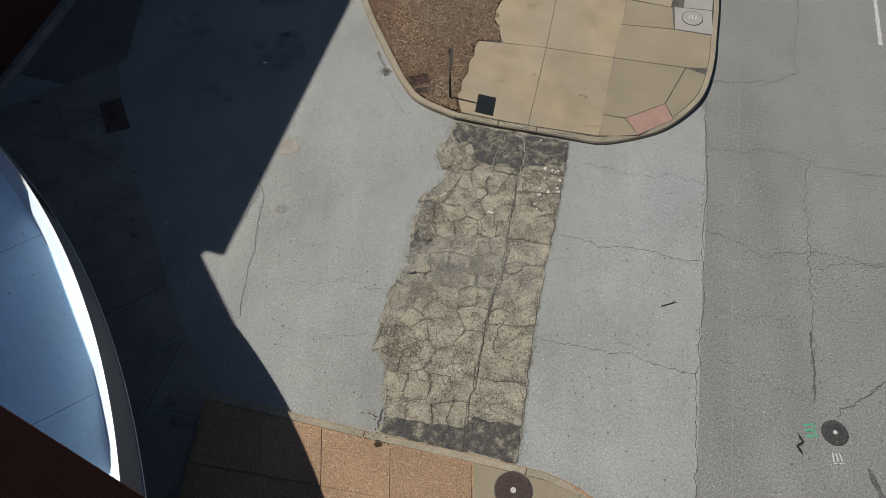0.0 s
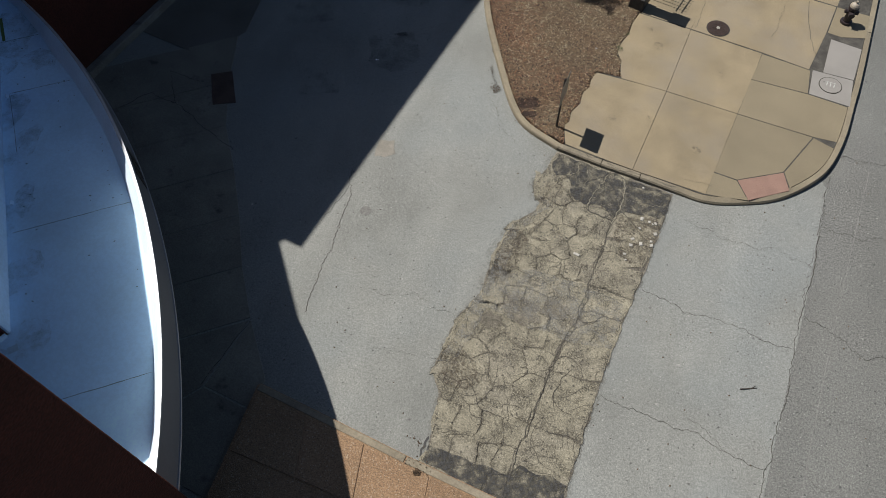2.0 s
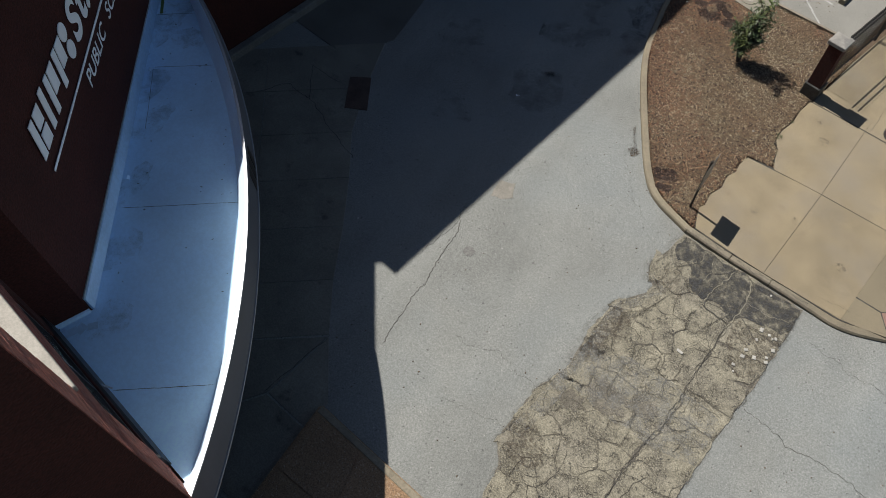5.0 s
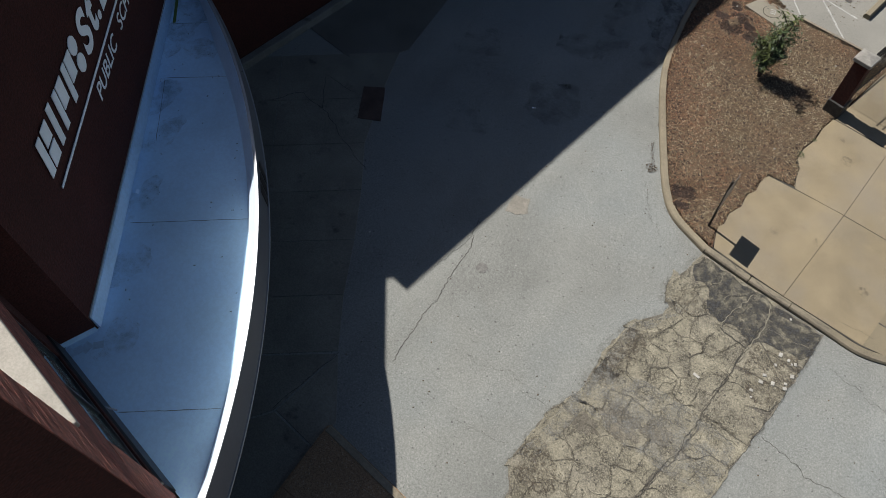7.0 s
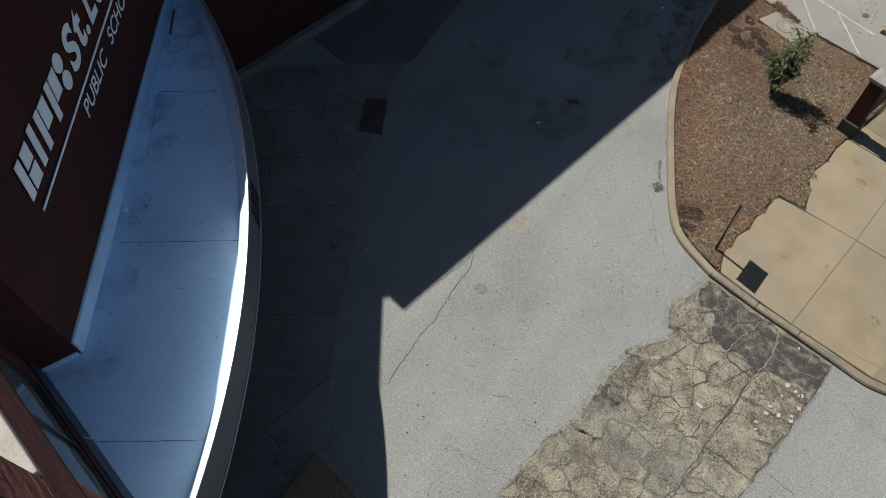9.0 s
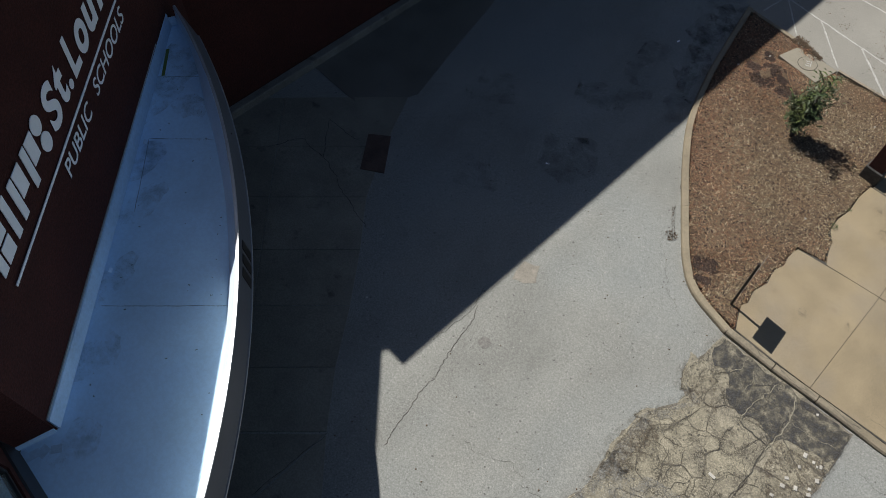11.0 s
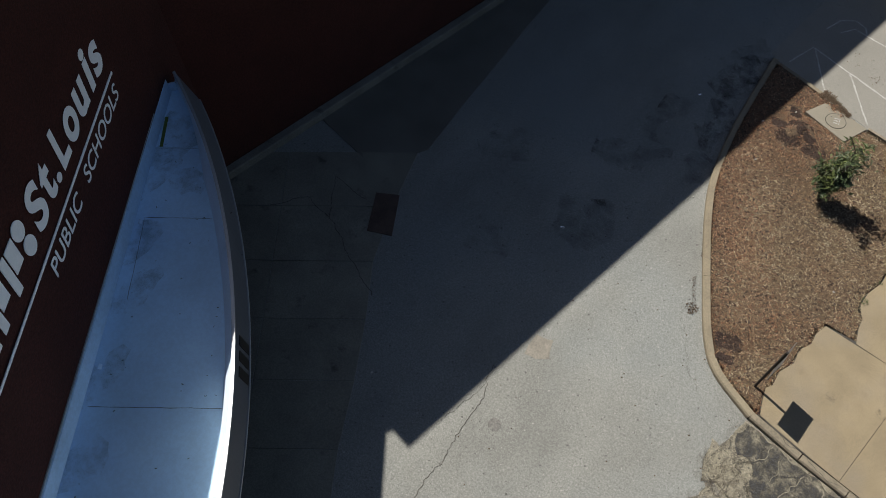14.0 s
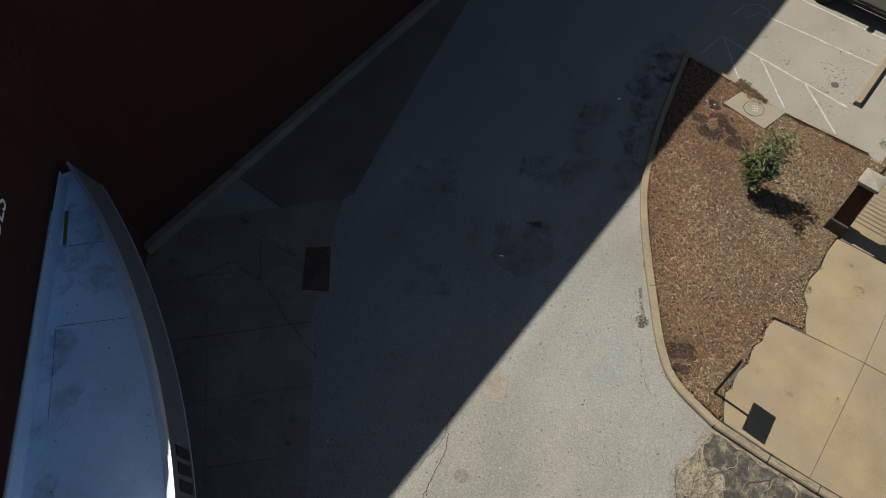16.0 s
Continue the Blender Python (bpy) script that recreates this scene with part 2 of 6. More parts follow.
# wood chips: each its own shade, fading unevenly over the bed
def chip_mat(name, shades):
    m = bpy.data.materials.new(name)
    m.use_nodes = True
    nt = m.node_tree
    bsdf = nt.nodes["Principled BSDF"]
    bsdf.inputs["Roughness"].default_value = 0.9
    geo = nt.nodes.new("ShaderNodeNewGeometry")
    chip = ramp(nt, geo.outputs["Random Per Island"], shades)
    drift = nt.nodes.new("ShaderNodeTexNoise")
    drift.inputs["Scale"].default_value, drift.inputs["Detail"].default_value = 0.75, 3.0
    nt.links.new(geo.outputs["Position"], drift.inputs["Vector"])
    mul = nt.nodes.new("ShaderNodeMix")
    mul.data_type, mul.blend_type = "RGBA", "MULTIPLY"
    mul.inputs[0].default_value = 1.0
    nt.links.new(chip, mul.inputs[6])
    nt.links.new(ramp(nt, drift.outputs[0], [(0.36, (0.84, 0.7, 0.6)), (0.5, (0.97, 0.94, 0.9)), (0.64, (1.13, 1.16, 1.14))]), mul.inputs[7])
    nt.links.new(mul.outputs[2], bsdf.inputs["Base Color"])
    return m


M_CHIPS = chip_mat("wood_chips", [(0.0, (0.04, 0.025, 0.015)), (0.3, (0.115, 0.077, 0.044)), (0.66, (0.18, 0.134, 0.076)), (0.93, (0.46, 0.41, 0.3))])
M_CHIPS_RED = chip_mat("rusty_wood_chips", [(0.0, (0.03, 0.012, 0.007)), (0.35, (0.12, 0.049, 0.025)), (0.7, (0.195, 0.092, 0.047)), (0.95, (0.4, 0.28, 0.185))])
M_LOT = mat("parking_concrete", (0.395, 0.385, 0.342), 0.9, grain=(105, 0.15, 46, 0.12), blotch=(0.7, 0.14), tint=(0.37, 0.36, 0.325), bump=0.15, pits=((17, (0.14, 0.13, 0.12), 0.8),))
M_SPOT = mat("faded_oil_spot", (0.29, 0.287, 0.268), 0.9, grain=(40, 0.3), blotch=(8, 0.3), bump=0.3)
M_SKIM = mat("skim_concrete", (0.36, 0.325, 0.255), 0.92, grain=(40, 0.35, 110, 0.4), blotch=(3.5, 0.3), tint=(0.22, 0.195, 0.15), bump=0.5, stains=(6, (0.13, 0.115, 0.09), 0.62))
M_DARKMULCH = mat("dark_mulch", (0.075, 0.043, 0.03), 0.95, grain=(60, 0.4), blotch=(6, 0.35), bump=0.6)
M_CRACK = mat("crack_edge", (0.115, 0.107, 0.092), 0.98, grain=(60, 0.4), blotch=(5, 0.5), bump=0.3)
M_FISSURE = mat("strip_crack", (0.155, 0.14, 0.112), 0.98, grain=(60, 0.4), blotch=(6, 0.5), bump=0.3)
M_LID = mat("pad_concrete", (0.375, 0.343, 0.27), 0.85, grain=(60, 0.12), blotch=(2.0, 0.1), bump=0.2)


def film(name, colour, scale, lo, hi, most=0.9, fine=0.0):
    """A thin broken coat of dirt or tar that lets the ground show through."""
    m = bpy.data.materials.new(name)
    m.use_nodes = True
    nt = m.node_tree
    bsdf = nt.nodes["Principled BSDF"]
    bsdf.inputs["Roughness"].default_value = 0.95
    geo = nt.nodes.new("ShaderNodeNewGeometry")
    out = []
    for sc, det in ((scale, 6.0), (28.0, 4.0)):
        n = nt.nodes.new("ShaderNodeTexNoise")
        n.inputs["Scale"].default_value, n.inputs["Detail"].default_value, n.inputs["Roughness"].default_value = sc, det, 0.68
        nt.links.new(geo.outputs["Position"], n.inputs["Vector"])
        out.append(n.outputs[0])
    cover = ramp(nt, out[0], [(lo, (0, 0, 0)), (hi, (most,) * 3)])
    if fine:         # broken up again by a finer pattern
        n = nt.nodes.new("ShaderNodeTexNoise")
        n.inputs["Scale"].default_value, n.inputs["Detail"].default_value, n.inputs["Roughness"].default_value = fine, 4.0, 0.7
        nt.links.new(geo.outputs["Position"], n.inputs["Vector"])
        mul = nt.nodes.new("ShaderNodeMix")
        mul.data_type, mul.blend_type = "RGBA", "MULTIPLY"
        mul.inputs[0].default_value = 1.0
        nt.links.new(cover, mul.inputs[6])
        nt.links.new(ramp(nt, n.outputs[0], [(0.44, (0, 0, 0)), (0.56, (1, 1, 1))]), mul.inputs[7])
        cover = mul.outputs[2]
    nt.links.new(cover, bsdf.inputs["Alpha"])
    nt.links.new(ramp(nt, out[1], [(0.35, tuple(c * 0.45 for c in colour)), (0.68, tuple(c * 1.8 for c in colour))]), bsdf.inputs["Base Color"])
    return m


M_GRIME = film("dirt_film", (0.049, 0.043, 0.034), 14.0, 0.4, 0.64, 0.22)
M_TARFILM = film("tar_film", (0.028, 0.028, 0.028), 7.0, 0.34, 0.62, 0.9)
M_MOTTLE = film("strip_dirt", (0.041, 0.037, 0.030), 3.0, 0.44, 0.62, 0.62, 36.0)
M_BROWNDIRT = film("brown_dirt_film", (0.062, 0.05, 0.037), 5.0, 0.3, 0.66, 0.72, 22.0)
M_EDGE = film("edge_dirt", (0.123, 0.115, 0.094), 6.0, 0.36, 0.6, 0.35, 30.0)
M_DUST = film("grey_dust_film", (0.172, 0.170, 0.156), 4.0, 0.4, 0.68, 0.5)
M_DECKDIRT = film("deck_dirt", (0.12, 0.13, 0.15), 4.0, 0.42, 0.78, 0.42)
M_STAIN = film("walk_stain", (0.09, 0.08, 0.06), 14.0, 0.48, 0.7, 0.5)
M_SMUDGE = film("oil_film", (0.049, 0.049, 0.049), 3.0, 0.45, 0.8, 0.36)
M_OIL = film("oily_dirt_film", (0.028, 0.028, 0.027), 3.2, 0.4, 0.72, 0.36)
M_TANSTAIN = mat("tan_stain", (0.37, 0.345, 0.295), 0.9, grain=(40, 0.2), blotch=(6, 0.2), bump=0.3)


# ---- building blocks ----
def link_mesh(name, bm, material, parent=None, smooth=False):
    me = bpy.data.meshes.new(name)
    bmesh.ops.recalc_face_normals(bm, faces=bm.faces)
    if smooth:
        for f in bm.faces:
            f.smooth = True
    bm.to_mesh(me)
    bm.free()
    if material:
        me.materials.append(material)
    ob = new(name, me)
    if parent:
        ob.parent = parent
    return ob


def part(name, bm, material, parent, label="", smooth=False):
    ob = link_mesh(name, bm, material, parent, smooth)
    return tagged(ob, label) if label else ob


def prism(bm, pts, z0, z1):
    """An upright block over the outline pts."""
    lo = [bm.verts.new((x, y, z0)) for x, y in pts]
    hi = [bm.verts.new((x, y, z1)) for x, y in pts]
    n = len(pts)
    bm.faces.new(hi)
    bm.faces.new(lo[::-1])
    for i in range(n):
        bm.faces.new((lo[i], lo[(i + 1) % n], hi[(i + 1) % n], hi[i]))
    return bm


def block(bm, m, sx, sy, sz, bevel=0.0):
    """A box of that size round the origin of the pose m."""
    r = bmesh.ops.create_cube(bm, size=1, matrix=m @ Matrix.Diagonal((sx, sy, sz, 1)))
    if bevel:
        es = list({e for v in r["verts"] for e in v.link_edges})
        bmesh.ops.bevel(bm, geom=es, offset=bevel, segments=1, affect="EDGES")
    return bm


def rod(bm, a, b, r, sides=8, r2=None):
    a, b = Vector(a), Vector(b)
    m = Matrix.Translation((a + b) / 2) @ (b - a).to_track_quat("Z", "Y").to_matrix().to_4x4()
    bmesh.ops.create_cone(bm, cap_ends=True, segments=sides, radius1=r, radius2=r if r2 is None else r2, depth=(b - a).length, matrix=m)
    return bm


def offset_line(pts, dist):
    """A line beside pts, dist to its left."""
    out = []
    for i, p in enumerate(pts):
        a, b = Vector(pts[max(i - 1, 0)]), Vector(pts[min(i + 1, len(pts) - 1)])
        t = (b - a).normalized()
        out.append((p[0] - t.y * dist, p[1] + t.x * dist))
    return out


def smooth_line(pts, n):
    """n points along a soft curve through pts."""
    P = [Vector(p) for p in pts]
    P = [2 * P[0] - P[1]] + P + [2 * P[-1] - P[-2]]
    out = []
    for k in range(n):
        u = k / (n - 1) * (len(P) - 3)
        i = min(int(u), len(P) - 4)
        t = u - i
        a, b, c, d = P[i:i + 4]
        q = 0.5 * (2 * b + (c - a) * t + (2 * a - 5 * b + 4 * c - d) * t * t + (3 * b - a - 3 * c + d) * t ** 3)
        out.append((q.x, q.y))
    return out

UP = 0.115       # height of the kerbs


def inset(pts, d):
    """The outline drawn in by d towards its middle."""
    c = sum((Vector(p) for p in pts), Vector((0, 0))) / len(pts)
    return [tuple(Vector(p) + (c - Vector(p)).normalized() * d) for p in pts]


def pieces(name, outlines, z0, z1, material, parent, gap=0.004, tilt=0.003, rim=0.006):
    """Flat stones, each an object of its own, with softened rims and a slight lean."""
    for pts in outlines:
        outer, inner = inset(pts, gap), inset(pts, gap + rim)
        bm = bmesh.new()
        lean = (random.uniform(-tilt, tilt), random.uniform(-tilt, tilt))
        n = len(pts)
        up = lambda p, z: bm.verts.new((p[0], p[1], z + lean[0] * (p[0] - pts[0][0]) + lean[1] * (p[1] - pts[0][1])))
        lo, mid, hi = [up(p, z0) for p in outer], [up(p, z1 - min(0.006, (z1 - z0) * 0.2)) for p in outer], [up(p, z1) for p in inner]
        bm.faces.new(hi)
        for ra, rb in ((lo, mid), (mid, hi)):
            for i in range(n):
                bm.faces.new((ra[i], ra[(i + 1) % n], rb[(i + 1) % n], rb[i]))
        part(name, bm, material, parent)


def ribbon(bm, pts, width, z, rough=0.0, seed=0.0, step=0.06, taper=True):
    """A thin wandering strip along pts."""
    line = []
    for a, b in zip(pts, pts[1:]):
        a, b = Vector(a), Vector(b)
        k = max(2, int((b - a).length / step))
        line += [a.lerp(b, i / k) for i in range(k)]
    line.append(Vector(pts[-1]))
    n = len(line)
    prev = None
    for i, p in enumerate(line):
        t = (line[min(i + 1, n - 1)] - line[max(i - 1, 0)]).normalized()
        s = Vector((-t.y, t.x))
        q = Vector((p.x * 3.1, p.y * 3.1, seed))
        p = p + s * rough * (noise.noise(q) + 0.6 * noise.noise(q * 3.7))
        w = width * (0.65 + 0.9 * abs(noise.noise(q * 2.3 + Vector((9, 4, 1))))) / 2
        if taper and (i == 0 or i == n - 1):
            w *= 0.2
        pair = [bm.verts.new((*(p + s * w), z)), bm.verts.new((*(p - s * w), z))]
        if prev:
            bm.faces.new((prev[0], prev[1], pair[1], pair[0]))
        prev = pair
    return bm


# ---- ground, road, driveway ----
bm = bmesh.new()
bmesh.ops.create_grid(bm, x_segments=40, y_segments=40, size=400)
ground = tagged(link_mesh("ground", bm, M_ROAD), "grey worn asphalt street surface", "road", kind="structure")

bm = bmesh.new()
prism(bm, [(-40, -30), (2.6, -30), (3.55, -9.5), (4.07, -5.95), (4.31, -3.91), (4.64, -1.48), (4.95, 1.45), (4.2, 2.5), (2, 6), (0.7, 7.3), (2.2, 12.0), (3, 60), (-40, 60)], -0.2, 0.004)
driveway = tagged(link_mesh("driveway", bm, M_DRIVE), "pale grey cracked concrete driveway", "driveway", kind="structure")

for pts, w, r in (([(-4.32, -0.8), (-4.21, -1.2), (-4.1, -1.65), (-4.09, -2.2), (-4.02, -2.7), (-4.02, -3.26), (-3.99, -3.74), (-4.02, -4.1)], 0.012, 0.07),
                  ([(-4.2, -1.2), (-4.35, -1.75), (-4.42, -2.1)], 0.007, 0.06),
                  ([(1.76, -1.85), (2.57, -2.09), (3.21, -2.1), (3.84, -2.24), (4.47, -2.32)], 0.010, 0.08),
                  ([(1.36, -4.12), (2.02, -4.19), (2.41, -4.32), (3.1, -4.33), (3.58, -4.5), (4.2, -4.58)], 0.010, 0.08),
                  ([(2.87, -4.02), (3.2, -4.22), (3.48, -4.46)], 0.006, 0.07),
                  ([(2.3, -0.1), (3.2, -0.35), (4.1, -0.3), (4.75, -0.5)], 0.006, 0.1),
                  ([(-1.35, -3.4), (-2.2, -3.2), (-3.0, -3.35)], 0.005, 0.12),
                  ([(-1.4, -4.3), (-1.9, -4.25), (-2.6, -4.4)], 0.004, 0.1),
                  ([(-1.3, 0.75), (-1.9, 1.5), (-2.3, 2.2)], 0.005, 0.08)):
    part("crack", ribbon(bmesh.new(), pts, w, 0.008, r, pts[0][1], step=0.025), M_CRACK, driveway)
for pts, w, r in (([(5.05, 2.2), (5.0, 1.94), (4.83, 0.51), (4.77, -0.52), (4.54, -1.88), (4.45, -2.99), (4.29, -3.91), (4.13, -4.97), (4.04, -5.95), (3.94, -6.68), (3.6, -9.3)], 0.013, 0.05),
                  ([(4.9, 1.4), (4.88, 0.6), (4.68, -0.4), (4.62, -1.4)], 0.008, 0.1),
                  ([(4.62, -1.61), (5.16, -1.77), (5.75, -2.1), (6.4, -1.93), (7.22, -2.06), (7.9, -2.13), (9.5, -2.6)], 0.010, 0.1),
                  ([(5.0, 2.35), (5.9, 2.4), (6.63, 2.5), (7.05, 2.75), (7.11, 3.47), (7.42, 4.81), (7.6, 6.0)], 0.009, 0.1),
                  ([(4.9, 0.5), (5.6, 0.45), (6.2, 0.5), (6.6, 0.35), (7.3, 0.1), (8.6, -0.1)], 0.008, 0.1),
                  ([(6.9, 0.3), (6.7, -0.5), (6.58, -1.21), (6.45, -2.6), (6.26, -3.98), (6.11, -4.82)], 0.012, 0.1),
                  ([(6.42, -5.19), (6.54, -5.03), (6.96, -4.8), (7.38, -4.5), (7.9, -4.3)], 0.018, 0.09),
                  ([(4.5, -4.3), (5.2, -4.6), (6.1, -4.95)], 0.005, 0.12), ([(4.4, -3.2), (5.3, -3.4), (6.3, -3.3)], 0.004, 0.12),
                  ([(6.3, -6.2), (6.2, -6.6), (6.15, -7.2)], 0.005, 0.1), ([(6.6, -2.3), (7.2, -2.1), (8.2, -2.2)], 0.008, 0.1)):
    part("crack", ribbon(bmesh.new(), pts, w, 0.006, r, pts[0][0], step=0.025), M_CRACK, ground)
for pts, w in (([(6.27, -3.6), (6.2, -4.3), (6.11, -4.95)], 0.045), ([(6.75, -6.0), (6.85, -6.3), (6.98, -6.7)], 0.09)):
    part("tar_stain", ribbon(bmesh.new(), pts, w, 0.0045, 0.03, 2.0), M_TARSTAIN, ground)
part("seam_line", ribbon(bmesh.new(), [(5.75, 2.2), (5.2, -1.44), (4.86, -3.86), (4.5, -7)], 0.016, 0.004, 0.01, 1.0), M_SEAM, ground)
part("lane_line", ribbon(bmesh.new(), [(9.75, 8.5), (9.3, 5.33), (9.1, 3.79)], 0.10, 0.005, 0.0, 1.0, taper=False), M_PAINT, ground)

# ---- broken concrete strip across the driveway ----
STRIP = [(-0.42, 0.84), (-0.47, 0.6), (-0.56, 0.28), (-0.68, -0.11), (-0.61, -0.38), (-0.44, -0.55), (-0.58, -0.83), (-0.84, -1.13), (-0.97, -1.49), (-1.03, -1.9), (-1.05, -2.42),
         (-1.06, -2.79), (-1.19, -3.11), (-1.31, -3.42), (-1.37, -3.83), (-1.44, -4.35), (-1.37, -4.62), (-1.22, -4.87), (-1.18, -5.28), (-1.12, -5.73), (-1.18, -6.06),
         (1.13, -6.41), (1.2, -5.79), (1.24, -5.2), (1.3, -4.57), (1.38, -3.8), (1.49, -2.97), (1.61, -2.35), (1.77, -1.42), (1.94, -0.2), (1.98, 0.23), (2.02, 0.46)]
fine = []
for a, b in zip(STRIP, STRIP[1:] + STRIP[:1]):
    a, b = Vector(a), Vector(b)
    k = max(1, int((b - a).length / 0.09))
    for i in range(k):
        p = a.lerp(b, i / k)
        q = Vector((p.x * 5, p.y * 5, 3))
        fine.append((p.x + 0.06 * noise.noise(q), p.y + 0.05 * noise.noise(q + Vector((7, 7, 7)))))
bm = bmesh.new()
prism(bm, fine, -0.05, 0.0122)
strip = tagged(link_mesh("broken_strip", bm, M_PATCHBED), "strip of broken weathered tan concrete", "paving", kind="structure")


def inside(p, poly):
    c = False
    for (x0, y0), (x1, y1) in zip(poly, poly[1:] + poly[:1]):
        if (y0 > p[1]) != (y1 > p[1]) and p[0] < (x1 - x0) * (p[1] - y0) / (y1 - y0) + x0:
            c = not c
    return c


def cut(poly, m, n):
    """The part of poly on the near side of the line through m across n."""
    out = []
    for a, b in zip(poly, poly[1:] + poly[:1]):
        da, db = (Vector(a) - m).dot(n), (Vector(b) - m).dot(n)
        if da <= 0:
            out.append(a)
        if (da < 0) != (db < 0):
            out.append(tuple(Vector(a).lerp(Vector(b), da / (da - db))))
    return out


SEAM = ((-6.4, 0.24), (-5.63, 0.28), (-5.17, 0.35), (-4.76, 0.39), (-4.21, 0.46), (-3.87, 0.51), (-3.4, 0.58), (-2.92, 0.74), (-2.03, 0.83), (-1.5, 0.87), (-0.52, 0.98), (0.6, 1.12))


def seam_x(y):
    """Where the long joint of the strip runs."""
    for (y0, x0), (y1, x1) in zip(SEAM, SEAM[1:]):
        if y <= y1:
            return x0 + (x1 - x0) * (y - y0) / (y1 - y0)
    return SEAM[-1][1]


rng = random.Random(5)
ROWS = (((-0.52, -0.26), (-0.22, -0.24), (0.1, 0.13), (0.52, 0.16), (0.85, 0.2), (-0.25, 0.45), (0.3, 0.5)), ((-0.31, -0.61), (-0.06, -0.71), (0.19, -0.69), (0.5, -0.77), (0.76, -0.93)),
        ((-0.73, -1.14), (-0.57, -1.03), (-0.24, -1.17), (0.12, -1.08)), ((-0.78, -1.52), (-0.57, -1.55), (-0.23, -1.52), (0.12, -1.42), (0.45, -1.29), (0.7, -1.41)),
        ((-0.94, -1.88), (-0.73, -2.08), (-0.46, -1.97), (0.0, -1.86), (0.48, -1.86), (0.67, -1.89)), ((-0.92, -2.36), (-0.51, -2.29), (0.0, -2.35), (0.3, -2.2), (0.64, -2.2)),
        ((-0.8, -2.76), (-0.43, -2.7), (-0.05, -2.68), (0.33, -2.78), (0.6, -2.66)), ((-0.86, -3.15), (-0.49, -3.13), (0.04, -2.95), (0.43, -2.97)),
        ((-0.97, -3.41), (-0.65, -3.5), (-0.21, -3.41), (0.18, -3.38), (0.42, -3.36)), ((-1.25, -3.89), (-0.94, -3.93), (-0.43, -3.66), (-0.11, -3.98), (0.27, -3.8)),
        ((-1.3, -4.29), (-1.0, -4.32), (-0.7, -4.21), (-0.38, -4.16), (0.24, -4.34)), ((-1.16, -4.68), (-0.83, -4.74), (-0.61, -4.51), (-0.18, -4.69), (0.22, -4.66)),
        ((-1.0, -5.18), (-0.65, -5.17), (-0.23, -5.22), (0.12, -5.14)), ((-0.92, -5.65), (-0.54, -5.66), (-0.15, -5.66), (0.16, -5.69)), ((-0.9, -5.98), (-0.33, -6.03), (0.14, -6.12)))
seeds = [p for row in ROWS for p in row if inside(p, STRIP) and p[0] < seam_x(p[1]) - 0.03]


def trim(cell, s):
    """The cell of seed s, cut back to the outline of the strip."""
    p = Vector(s)
    for a, b in zip(STRIP, STRIP[1:] + STRIP[:1]):
        a, b = Vector(a), Vector(b)
        t = (p - a).dot(b - a) / (b - a).length_squared
        foot = a.lerp(b, t)
        if -0.05 < t < 1.05 and 0 < (foot - p).length < 0.42 and len(cell) > 2:
            cell = cut(cell, foot, foot - p)
    return cell


def wander(p):
    q = Vector((p[0] * 3.0, p[1] * 3.0, 1.7))
    v = noise.noise_vector(q) * 0.075 + noise.noise_vector(q * 4.1) * 0.022
    return (p[0] + v.x, p[1] + v.y)


def ragged(cell):
    ring = []
    for a, b in zip(cell, cell[1:] + cell[:1]):
        a, b = Vector(a), Vector(b)
        k = max(1, int((b - a).length / 0.05))
        ring += [wander(a.lerp(b, i / k)) for i in range(k)]
    return ring


cells = []
for s in seeds:
    cell = [(s[0] - 1, s[1] - 1), (s[0] + 1, s[1] - 1), (s[0] + 1, s[1] + 1), (s[0] - 1, s[1] + 1)]
    cell = cut(cell, Vector((seam_x(s[1]), s[1])), Vector((1, seam_x(s[1] - 0.2) / 0.4 - seam_x(s[1] + 0.2) / 0.4)))
    cell = trim(cell, s)
    for o in seeds:
        if o != s and (Vector(o) - Vector(s)).length < 2.2 and len(cell) > 2:
            cell = cut(cell, (Vector(s) + Vector(o)) / 2, Vector(o) - Vector(s))
    if len(cell) > 2:
        cells.append(cell)
RIGHT = STRIP[21:]


def edge_x(y):
    """The street side of the strip."""
    for (x0, y0), (x1, y1) in zip(RIGHT, RIGHT[1:]):
        if y <= y1:
            return x0 + (x1 - x0) * (y - y0) / (y1 - y0)
    return RIGHT[-1][0]


for y0, y1, k0 in ((-6.36, -5.73, 0.02), (-5.73, -5.0, 0.04), (-5.0, -3.92, 0.02), (-3.92, -2.88, -0.02), (-2.88, -2.62, 0.03), (-2.62, -2.1, 0.0), (-2.1, -1.5, 0.02), (-1.5, -0.95, -0.04), (-0.95, -0.42, 0.05), (-0.42, 0.42, 0)):
    cells.append([(seam_x(y0) + 0.01, y0 + k0), (edge_x(y0) - 0.02, y0 - k0), (edge_x(y1) - 0.02, y1 - k0), (seam_x(y1) + 0.01, y1 + k0)])
for cell in cells:
    pieces("stone", [ragged(cell)], 0.0, rng.uniform(0.0155, 0.0185), M_PATCH, strip, gap=rng.uniform(0.001, 0.004), tilt=0.001, rim=0.004)
